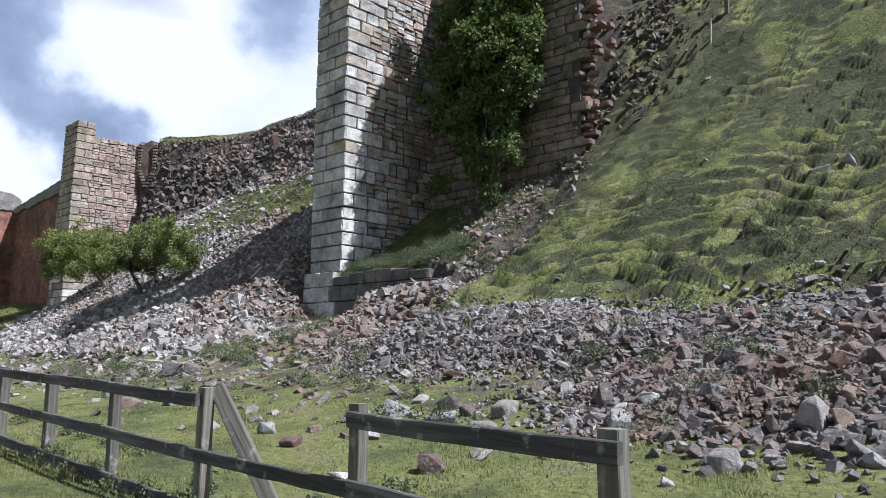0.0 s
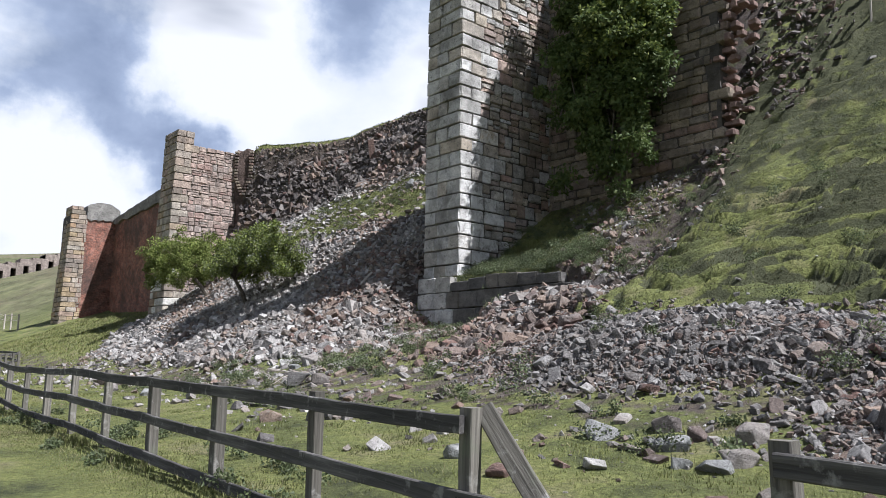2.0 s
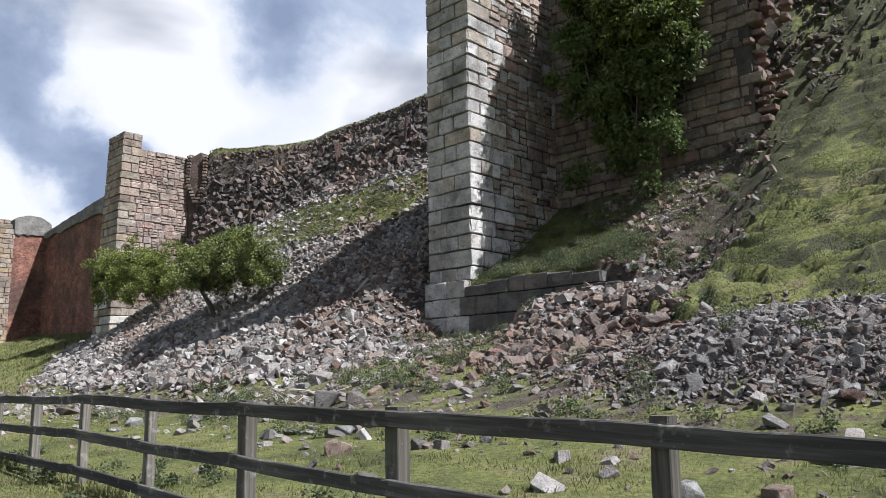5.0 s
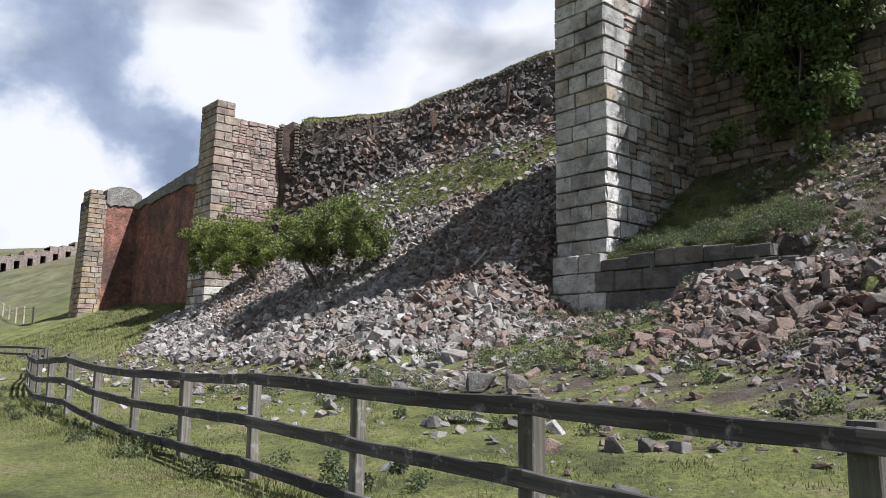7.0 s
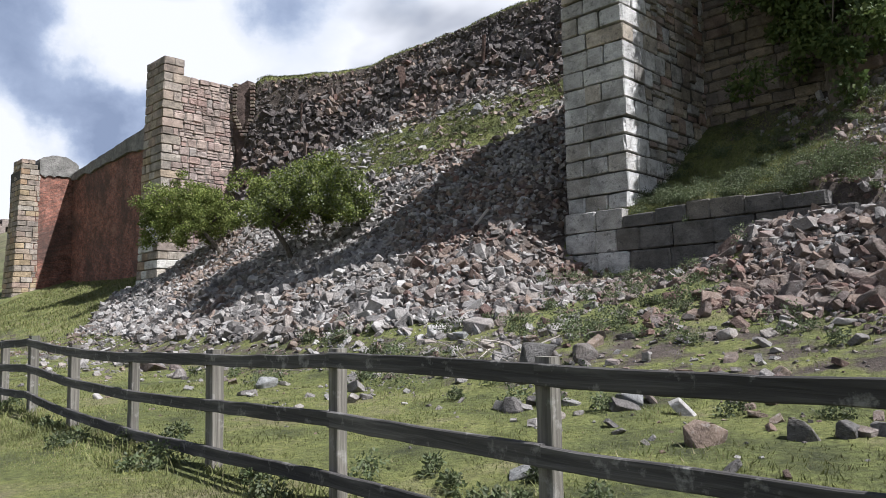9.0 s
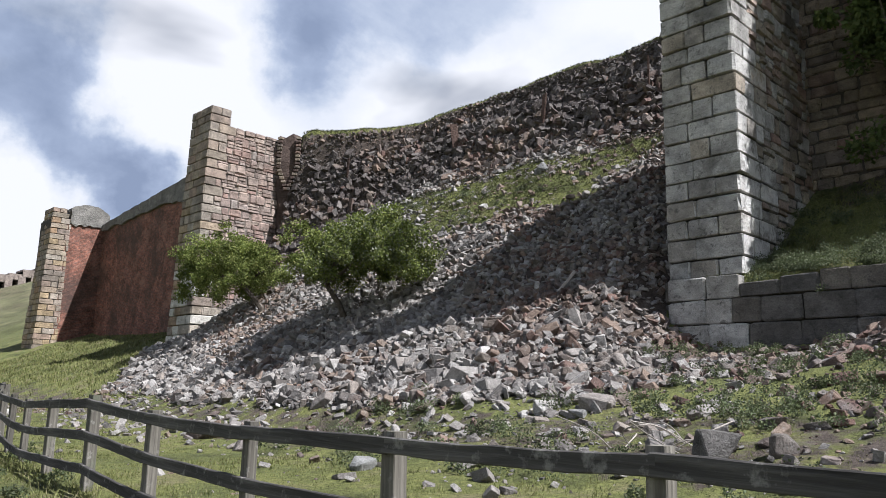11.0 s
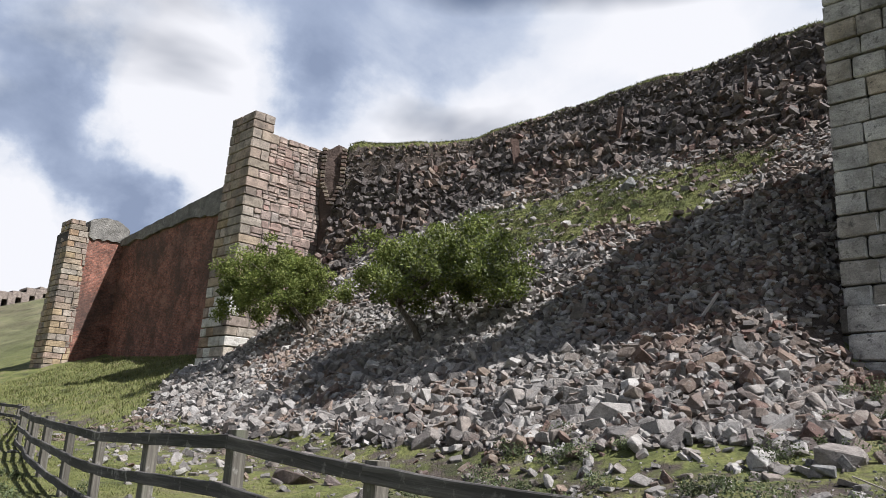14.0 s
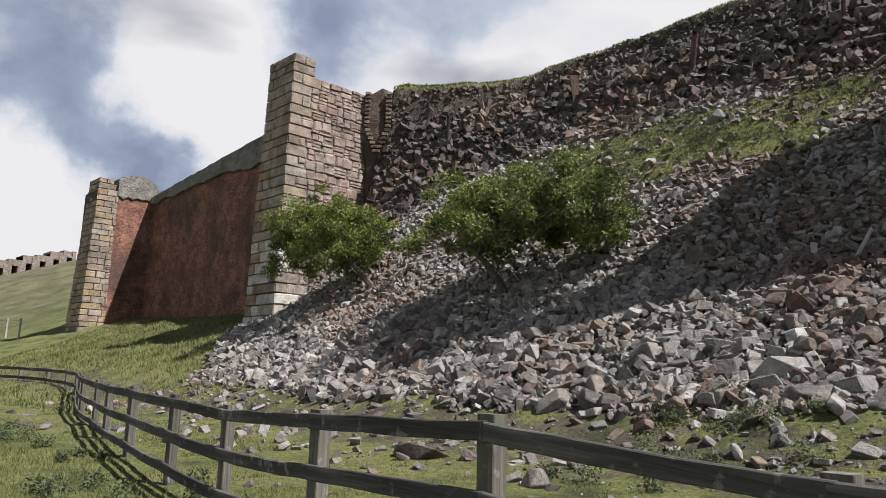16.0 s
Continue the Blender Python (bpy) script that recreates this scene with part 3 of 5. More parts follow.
def make_ground():
    xs = axis((-1500, -400, 90), (-400, -120, 16), (-120, -66, 2.5), (-66, -46, 0.6), (-46, -14, 0.16), (-14, 3, 0.12), (3, 12, 0.8), (12, 120, 12), (120, 1501, 150))
    ys = axis((-1500, -60, 140), (-60, -8, 5), (-8, 0, 0.6), (0, 9, 0.2), (9, 14, 0.08), (14, 15.2, 0.06), (15.2, 26, 0.08), (26, 40, 0.5), (40, 120, 5), (120, 400, 25), (400, 1501, 150))
    X, Y = np.meshgrid(xs, ys)
    Z = height(X, Y)
    nx, ny = len(xs), len(ys)
    k = np.arange(nx * ny).reshape(ny, nx)
    quads = np.stack([k[:-1, :-1], k[:-1, 1:], k[1:, 1:], k[1:, :-1]], -1).reshape(-1, 4)
    me = fast_mesh("ground", np.stack([X, Y, Z], -1).reshape(-1, 3), quads, GROUND)
    for name, vals in (("bare", bare(X, Y)), ("heath_shade", heath_and_shade(X, Y)), ("moor", np.maximum(smooth(-X, 66, 95), smooth(Y, 70, 140)))):
        me.attributes.new(name, "FLOAT", "POINT").data.foreach_set("value", vals.astype(np.float32).ravel())
    me.polygons.foreach_set("use_smooth", np.ones(len(me.polygons), dtype=bool))
    ob = new("ground", me)
    return tagged(ob, "grassy hillside with sheep tracks, bare soil and a trodden track", "ground", kind="structure")


make_ground()


# ---- masonry ----
def block_meshes(name, mat, count=5, edge=0.05, wobble=0.024):
    """Hewn blocks in a unit box, with worn edges; all the stones of a wall share a few of them."""
    made = []
    for i in range(count):
        r = random.Random(100 + i)
        bm = bmesh.new()
        bmesh.ops.create_cube(bm, size=1)
        bmesh.ops.bevel(bm, geom=bm.edges[:], offset=edge * r.uniform(0.7, 1.4), segments=1, affect="EDGES")
        for v in bm.verts:
            v.co += Vector([r.uniform(-wobble, wobble) for _ in range(3)])
        me = bpy.data.meshes.new(name)
        bm.to_mesh(me)
        bm.free()
        me.materials.append(mat)
        made.append(me)
    return made


def box(bm, lo, hi):
    m = Matrix.LocRotScale([(a + b) / 2 for a, b in zip(lo, hi)], None, [b - a for a, b in zip(lo, hi)])
    return bmesh.ops.create_cube(bm, size=1, matrix=m)


BLOCKS = {m.name: block_meshes("stone", m) for m in (ASHLAR, SUNLIT_LIMED, DAMP, WARM, OCHRE, BLEACHED)}
LUMPS = {m.name: block_meshes("stone", m, 8, 0.11, 0.05) for m in (ASHLAR, RUBBLE_WALL, SHADE_WALL, WARM, RED_CORE)}


def lay(parent, meshes, lo, hi, r, joint=0.03, jut=0.018, turn=0.0, about=(0, 0, 0)):
    """One stone between two corners of a box, a little uneven."""
    size = [max(b - a - joint, 0.03) for a, b in zip(lo, hi)]
    mid = [(a + b) / 2 for a, b in zip(lo, hi)]
    push = Vector((r.uniform(-jut, jut), r.uniform(-jut, jut), 0))
    m = Matrix.LocRotScale(Vector(mid) + push, Euler((0, 0, r.uniform(-0.008, 0.008))), size)
    if turn:
        m = Matrix.Translation(about) @ Matrix.Rotation(turn, 4, "Z") @ Matrix.Translation(-Vector(about)) @ m
    return piece("stone", r.choice(meshes), parent, m)


def make_pier(x0, x1, y0, depth, z0, z1, course, pick, rubble_from, rubble, seed, label, batter=0.0, joints=MORTAR, rough_face=None):
    """A kiln pier: dressed quoins round a narrow front, and a long flank of rougher stone facing +x."""
    r = random.Random(seed)
    pier = thing("stone_pier", label, "pier", ((x0 + x1) / 2, y0 + depth / 2, z0), "kiln piers")
    bm = bmesh.new()
    box(bm, (x0 + 0.3, y0 + 0.3, z0 - 1.0), (x1 - 0.07, y0 + depth, z1 - 0.8))
    part("core", bm, joints, pier)
    z, i = z0, 0
    while z < z1 - 0.05:
        h = course * r.uniform(0.88, 1.12)
        top = min(z + h, z1)
        far = y0 + depth if top < z1 - 0.5 else y0 + 1.2
        lean = batter * (z - z0)
        xl, xr, yf = x0 + lean * 0.8, x1, y0 + lean * 0.4
        face = pick(z, r)
        # front: a corner stone, alternately long and short, and its neighbours
        wide = r.uniform(0.95, 1.15) if i % 2 else r.uniform(0.5, 0.68)
        deep = r.uniform(0.45, 0.6) if i % 2 else r.uniform(0.85, 1.1)
        lay(pier, BLOCKS[face.name], (xr - wide, yf, z), (xr, yf + deep, top), r)
        rest = xr - wide - xl
        cuts = [xl, xr - wide] if rest < 0.75 else [xl, xl + rest * r.uniform(0.38, 0.62), xr - wide]
        for a, b in zip(cuts, cuts[1:]):
            lay(pier, BLOCKS[pick(z, r).name], (a, yf, z), (b, yf + 0.5, top), r)
        # flank
        y = yf + deep
        while y < far - 0.1:
            if y < y0 + rubble_from + r.uniform(-0.2, 0.3):
                w = min(r.uniform(0.38, 0.95), far - y)
                lay(pier, BLOCKS[pick(z, r).name], (xr - 0.45, y, z), (xr, y + w, top), r, 0.026, 0.02)
                y += w
            else:
                # squared rubble, one or two to the course, with some flat slips between
                w = min(r.uniform(0.24, 0.62), far - y)
                n = r.choice([1, 1, 2, 2, 2, 3])
                cut = [0.0, *sorted(r.uniform(0.25, 0.75) if n == 2 else (k + r.uniform(0.8, 1.2)) / 3 for k in range(n - 1)), 1.0]
                for p, q in zip(cut, cut[1:]):
                    kind = rough_face(r) if rough_face else LUMPS[rubble.name]
                    lay(pier, kind, (xr - 0.4, y, z + (top - z) * p), (xr - 0.015, y + w, z + (top - z) * q), r, 0.014, 0.03)
                y += w
        z, i = top, i + 1
    return pier


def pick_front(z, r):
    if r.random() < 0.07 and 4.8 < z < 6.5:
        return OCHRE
    return SUNLIT_LIMED if z < 6.9 or r.random() < 0.08 else ASHLAR


def pick_mid(z, r):
    if z < 6.4 and r.random() < 0.42:
        return BLEACHED
    return OCHRE if z < 9.5 and r.random() < 0.35 else WARM


def pick_far(z, r):
    return OCHRE if r.random() < (0.65 if z < 7.5 else 0.25) else WARM


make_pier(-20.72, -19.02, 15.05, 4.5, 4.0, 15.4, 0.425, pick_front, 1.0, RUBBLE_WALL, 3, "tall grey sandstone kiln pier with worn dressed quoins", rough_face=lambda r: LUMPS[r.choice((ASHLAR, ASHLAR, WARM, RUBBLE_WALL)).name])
make_pier(-45.2, -42.95, 15.0, 3.9, 2.6, 14.15, 0.41, pick_mid, 0.55, RUBBLE_WALL, 5, "tall sandstone kiln pier with a pinkish rubble flank", 0.042, PALE_MORTAR)
make_pier(-66.5, -64.1, 15.0, 1.5, 2.4, 12.95, 0.35, pick_far, 1.2, WARM, 8, "ochre sandstone kiln pier at a brick bay", 0.08)


def make_plinth():
    """The soot-dark footing under the near pier, running on as a low retaining wall."""
    r = random.Random(21)
    p = thing("plinth_wall", "soot-dark sandstone footing wall below the pier", "wall", (-17.5, 15.0, 2.0))
    bm = bmesh.new()
    box(bm, (-20.5, 14.83, 0.8), (-15.3, 15.3, 3.7))
    part("core", bm, MORTAR, p)
    for row, (za, zb) in enumerate(((1.45, 1.98), (1.98, 2.5), (2.5, 3.0), (3.0, 3.5), (3.5, 3.98))):
        x = -20.55 + 0.12 * (row < 2)
        end = -13.6 - 0.22 * row + r.uniform(-0.2, 0.2)
        y = 14.72 - 0.03 * (4 - row)
        while x < end - 0.2:
            w = min(r.uniform(0.5, 0.98), end - x)
            low = zb if row < 4 or x < -19.2 else zb - r.uniform(0, 0.22)
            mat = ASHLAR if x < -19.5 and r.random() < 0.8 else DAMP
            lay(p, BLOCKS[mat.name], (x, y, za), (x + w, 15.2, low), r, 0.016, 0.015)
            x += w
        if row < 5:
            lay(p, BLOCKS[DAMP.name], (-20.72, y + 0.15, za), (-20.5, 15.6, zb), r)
    return p


make_plinth()


def rubble_wall(name, label, lumps, x0, x1, y, base, top, row, seed, thick=0.5, torn=None):
    """A coursed rubble wall along x that faces -y; base and top give its height at each x."""
    r = random.Random(seed)
    w = thing(name, label, "wall", ((x0 + x1) / 2, y, base((x0 + x1) / 2)))
    bm = bmesh.new()
    n = 8
    for i in range(n):
        a, b = x0 + (x1 - x0) * i / n, x0 + (x1 - x0) * (i + 1) / n
        box(bm, (a, y + 0.06, base((a + b) / 2) - 1.2), (b, y + thick, min(top(a), top(b)) - 0.15))
    part("core", bm, MORTAR, w)
    z = min(base(x0), base(x1)) - 0.2
    zmax = max(top(x0), top((x0 + x1) / 2), top(x1))
    while z < zmax:
        h = row * r.uniform(0.75, 1.25)
        x = x0
        end = x1 + r.uniform(-0.45, 0.35)
        for k in range(7 if torn else 0):
            if base(x1) - 0.3 < z < top(x1) + 0.6:
                a, b = r.uniform(-0.3, 0.45), r.uniform(0.0, 0.6)
                lay(w, torn, (end + a, y + b, z), (end + a + r.uniform(0.14, 0.32), y + b + 0.3, z + h * r.uniform(0.35, 0.75)), r, 0.012, 0.06)
        while x < end - 0.08:
            ww = min(r.uniform(0.32, 0.75), end - x)
            if base(x) - 0.4 < z < top(x) + r.uniform(-0.15, 0.1):
                lay(w, lumps, (x, y, z), (x + ww, y + 0.35, z + h), r, 0.012, 0.025)
            x += ww
        z += h
    return w


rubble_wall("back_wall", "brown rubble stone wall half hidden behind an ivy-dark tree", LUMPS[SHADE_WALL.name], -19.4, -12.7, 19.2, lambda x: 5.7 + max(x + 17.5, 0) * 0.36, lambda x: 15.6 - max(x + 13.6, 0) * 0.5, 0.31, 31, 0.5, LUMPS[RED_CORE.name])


# ---- brick bay between the two left piers ----
def ragged_slab(x0, x1, y0, y1, z0, z1, seed, steps=40):
    """A slab along x whose lower edge has broken away unevenly."""
    r = random.Random(seed)
    bm = bmesh.new()
    cols = []
    low = 0.0
    for i in range(steps + 1):
        x = x0 + (x1 - x0) * i / steps
        low = 0.75 * low + r.uniform(-0.14, 0.14)
        up = r.uniform(-0.035, 0.035)
        cols.append([bm.verts.new((x, y, z)) for y, z in ((y0, z0 + low), (y0, z1 + up), (y1, z1 + up), (y1, z0 + low))])
    for a, b in zip(cols, cols[1:]):
        for k in range(4):
            bm.faces.new((a[k], b[k], b[(k + 1) % 4], a[(k + 1) % 4]))
    bm.faces.new(cols[0])
    bm.faces.new(cols[-1][::-1])
    bmesh.ops.recalc_face_normals(bm, faces=bm.faces[:])
    return bm


def make_bay():
    w = thing("wall_1", "shaded red brick kiln wall under a grey concrete capping", "wall", (-54, 18.6, 4), kind="structure")
    bm = bmesh.new()
    box(bm, (-64.6, 18.6, 2.0), (-44.6, 19.3, 12.2))
    part("brickwork", bm, BRICK, w)
    slab = ragged_slab(-64.0, -44.9, 18.42, 19.4, 11.9, 12.4, 4)
    for v in slab.verts:
        if v.co.z > 12.3:
            v.co.z += (v.co.x + 62.0) * 0.083
    part("capping", slab, CONCRETE, w, "grey concrete capping with a broken lower edge")
    s = thing("wall_2", "sunlit red brick kiln flank with a concrete crown", "wall", (-64.3, 17.5, 3), kind="structure")
    bm = bmesh.new()
    box(bm, (-65.6, 16.2, 1.8), (-64.15, 18.7, 12.3))
    part("brickwork", bm, BRICK, s)
    bm = ragged_slab(0, 2.45, -0.75, 0.7, 0.0, 1.0, 9, 14)
    for v in bm.verts:
        if v.co.z > 0.8:
            v.co.z += 0.38 * (1 - ((v.co.x - 1.15) / 1.15) ** 2)
        v.co = Vector((-64.8 - v.co.y, 16.45 + v.co.x, 12.05 + v.co.z))
    bmesh.ops.recalc_face_normals(bm, faces=bm.faces[:])
    part("crown", bm, CONCRETE, s, "rounded lump of grey concrete on the brickwork")


make_bay()


def make_far_kilns():
    k = thing("kiln_ruin", "distant row of dark arched kiln ruins on the moor", "ruin", (-150, 32, 14))
    for i in range(9):
        y = 22.5 + i * 1.9
        z = float(height(-150, y, False)) + 0.3
        bm = bmesh.new()
        for a, b in ((0, 0.55), (1.35, 1.9)):
            box(bm, (-150, y + a, z - 4), (-146, y + b, z + 2.2 + 0.2 * (i % 3)))
        box(bm, (-150, y, z + 1.55), (-146.1, y + 1.9, z + 2.5 + 0.25 * (i % 2)))
        part("arch", bm, SHADE_STONE, k)
        bm = bmesh.new()
        box(bm, (-150.5, y, z - 4), (-150.1, y + 1.9, z + 2.3))
        part("back_wall", bm, SHADE_STONE, k)


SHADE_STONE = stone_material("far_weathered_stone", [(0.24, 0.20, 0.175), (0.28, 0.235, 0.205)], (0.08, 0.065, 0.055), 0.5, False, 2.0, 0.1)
make_far_kilns()


# ---- the remains of the collapsed kiln wall by the middle pier ----
def make_stub():
    s = thing("wall_stub", "broken upright stub of rendered kiln lining", "wall", (-42.2, 19.5, 6))
    bm = bmesh.new()
    prof = [(-43.3, 18.9), (-42.75, 18.8), (-42.3, 19.2), (-42.1, 20.6), (-43.3, 20.6)]
    r = random.Random(2)
    rings = []
    for j in range(12):
        z = 5.5 + j * 0.75
        rings.append([bm.verts.new((x + r.uniform(-0.12, 0.12), y + r.uniform(-0.12, 0.12), z + r.uniform(-0.1, 0.1) - (0.3 * (k % 2) if j == 11 else 0))) for k, (x, y) in enumerate(prof)])
    for a, b in zip(rings, rings[1:]):
        for k in range(5):
            bm.faces.new((a[k], a[(k + 1) % 5], b[(k + 1) % 5], b[k]))
    bm.faces.new(rings[-1])
    bmesh.ops.recalc_face_normals(bm, faces=bm.faces[:])
    part("lining", bm, SCAR_FACE, s)
    # ragged brick edge of a broken flue, closing to a point below
    for side in (-1, 1):
        for k in range(15):
            u = k / 14
            across = side * (0.44 * min(1.0, 0.12 + u * 2.2))
            at = Vector((-42.46, 19.02, 10.9 + u * 2.5)) + Vector((0.75, 0.66, 0)) * across
            bm = bmesh.new()
            box(bm, (-0.11, -0.1, -0.06), (0.11, 0.1, 0.06))
            bmesh.ops.bevel(bm, geom=bm.edges[:], offset=0.015, segments=1, affect="EDGES")
            bmesh.ops.transform(bm, matrix=Matrix.Translation(at) @ Matrix.Rotation(0.72 + r.uniform(-0.1, 0.1), 4, "Z") @ Matrix.Rotation(r.uniform(-0.15, 0.15), 4, "Y"), verts=bm.verts[:])
            part("brick", bm, SHADE_WALL if r.random() < 0.6 else SCAR_FACE, s)


SCAR_FACE = stone_material("brown_render", [(0.085, 0.06, 0.05), (0.105, 0.076, 0.064)], (0.04, 0.032, 0.029), 0.6, False)
make_stub()


# ---- fence ----
POSTS = [(-1.76, 2.84, 1.13), (-3.59, 3.0, 1.13), (-5.37, 2.97, 1.16), (-7.09, 3.02, 1.19), (-8.91, 3.09, 1.21), (-10.7, 3.14, 1.24), (-12.48, 3.19, 1.25), (-14.25, 3.26, 1.28), (-16.04, 3.33, 1.25), (-17.73, 3.37, 1.24), (-19.63, 3.46, 1.28), (-21.34, 3.54, 1.38), (-23.1, 3.67, 1.33), (-24.77, 3.86, 1.29), (-26.38, 4.1, 1.33), (-28.63, 4.55, 1.37), (-30.82, 5.04, 1.38), (-33.07, 5.65, 1.39), (-35.2, 6.1, 1.46), (-37.2, 6.7, 1.5), (-39.4, 7.4, 1.53), (-41.8, 8.1, 1.56), (-44.3, 8.6, 1.6), (-46.9, 8.8, 1.64), (-49.5, 8.6, 1.68), (-52.0, 8.1, 1.7), (-54.4, 7.3, 1.72), (-56.8, 6.3, 1.73), (-59.0, 5.1, 1.75)]


def plank_mesh(length, wide, thick, r, bend=0.0):
    """A board along x from 0 to length, with worn arrises, a sag and a ragged end."""
    bm = bmesh.new()
    n = 8
    rings = []
    for i in range(n + 1):
        u = i / n
        s = -bend * 4 * u * (1 - u) + r.uniform(-0.004, 0.004)
        w, t = wide / 2 * r.uniform(0.95, 1.04), thick / 2
        c = 0.006
        prof = [(-t, -w + c), (-t + c, -w), (t - c, -w), (t, -w + c), (t, w - c), (t - c, w), (-t + c, w), (-t, w - c)]
        rings.append([bm.verts.new((u * length, y, z + s)) for y, z in prof])
    for a, b in zip(rings, rings[1:]):
        for k in range(8):
            bm.faces.new((a[k], b[k], b[(k + 1) % 8], a[(k + 1) % 8]))
    bm.faces.new(rings[0])
    bm.faces.new(rings[-1][::-1])
    bmesh.ops.recalc_face_normals(bm, faces=bm.faces[:])
    return bm


def board(name, a, b, wide, thick, mat, parent, r, label="", bend=0.0, roll=0.0):
    a, b = Vector(a), Vector(b)
    d = b - a
    q = d.to_track_quat("X", "Z").to_matrix().to_4x4()
    bm = plank_mesh(d.length, wide, thick, r, bend)
    me = bpy.data.meshes.new(name)
    bm.to_mesh(me)
    bm.free()
    me.materials.append(mat)
    return piece(name, me, parent, Matrix.Translation(a) @ q @ Matrix.Rotation(roll, 4, "X"), label)


def make_fence():
    r = random.Random(11)
    f = thing("timber_fence", "three-rail fence of weathered dark timber beside the track", "fence", (-20, 3.5, 0))
    gaps = []
    for i, (x, y, top) in enumerate(POSTS):
        g = float(height(x, y))
        up = r.uniform(0.0, 0.035) if i not in (0, 1, 2) else 0.035
        wide = r.uniform(0.095, 0.125)
        a = (x + r.uniform(-0.015, 0.015), y + 0.03, g - 0.25)
        board("post", a, (x + r.uniform(-0.012, 0.012), y + 0.03, top + up), wide, wide * 0.85, POST_WOOD, f, r)
        gaps.append(0.40 - 0.075 * min(max(-x - 10, 0) / 16, 1))
    for i in range(len(POSTS) - 1):
        (xa, ya, ta), (xb, yb, tb) = POSTS[i], POSTS[i + 1]
        for k in range(3):
            if i == 1 and k == 0:
                continue
            za, zb = ta - 0.055 - k * gaps[i], tb - 0.055 - k * gaps[i + 1]
            ya2, yb2 = ya - 0.045, yb - 0.045
            ends = 0.09 if i == 0 else 0.015
            d = Vector((xb - xa, yb - ya, zb - za)).normalized()
            p, q = Vector((xa, ya2, za)) - d * ends, Vector((xb, yb2, zb)) + d * 0.012
            board("rail", p, q, r.uniform(0.094, 0.108), 0.038, RAIL_WOOD, f, r, "", r.uniform(-0.004, 0.014), r.uniform(-0.03, 0.03))
    x, y, top = POSTS[2]
    board("brace", (x + 0.75, y + 0.28, 0.2), (x + 0.03, y + 0.10, top + 0.03), 0.12, 0.06, POST_WOOD, f, r, "leaning brace post", 0.0, 0.4)


make_fence()


def make_far_fence():
    r = random.Random(12)
    f = thing("wire_fence", "distant pale wire fence posts climbing the moor", "fence", (-75, 14, 4))
    pts = []
    for i in range(7):
        x, y = -70 - i * 4.5, 13.6 + i * 0.35
        g = float(height(x, y))
        pts.append((x, y, g + 1.25))
        board("post", (x, y, g - 0.2), (x, y, g + 1.3), 0.13, 0.11, PALE_WOOD, f, r)
    for a, b in zip(pts, pts[1:]):
        for k in (0.1, 0.5):
            board("wire", (a[0], a[1], a[2] - k), (b[0], b[1], b[2] - k), 0.03, 0.03, PALE_WOOD, f, r)


make_far_fence()


# ---- trees ----
def limb_tube(bm, pts, radii, sides=6):
    rings = []
    for i, (p, rad) in enumerate(zip(pts, radii)):
        d = (pts[min(i + 1, len(pts) - 1)] - pts[max(i - 1, 0)]).normalized()
        u = d.orthogonal().normalized()
        v = d.cross(u)
        rings.append([bm.verts.new(p + rad * (math.cos(a) * u + math.sin(a) * v)) for a in [2 * math.pi * k / sides for k in range(sides)]])
    for a, b in zip(rings, rings[1:]):
        for k in range(sides):
            bm.faces.new((a[k], a[(k + 1) % sides], b[(k + 1) % sides], b[k]))
    bm.faces.new(rings[-1])


def leaf_cloud(centres, spread, per, size, seed, droop=0.0):
    """Leaves as small folded diamonds, gathered in clumps about the twig ends."""
    g = np.random.default_rng(seed)
    n = len(centres) * per
    c = np.repeat(np.asarray(centres, float), per, 0)
    rad = np.repeat(np.asarray(spread, float), per)[:, None]
    d = g.normal(size=(n, 3))
    d /= np.linalg.norm(d, axis=1, keepdims=True)
    p = c + d * rad * g.random((n, 1)) ** 0.45 * np.array([1.0, 1.0, 0.75])
    t = g.normal(size=(n, 3)) + d * 0.8
    t[:, 2] -= droop
    t /= np.linalg.norm(t, axis=1, keepdims=True)
    s = np.cross(t, g.normal(size=(n, 3)))
    s /= np.linalg.norm(s, axis=1, keepdims=True)
    ln = size * g.uniform(0.6, 1.3, (n, 1))
    nrm = np.cross(t, s)
    v = np.stack([p, p + t * ln * 0.5 + s * ln * 0.33 + nrm * ln * 0.08, p + t * ln, p + t * ln * 0.5 - s * ln * 0.33 + nrm * ln * 0.08], 1).reshape(-1, 3)
    k = np.arange(n)[:, None] * 4
    return v, np.concatenate([k + [0, 1, 2], k + [0, 2, 3]], 0)


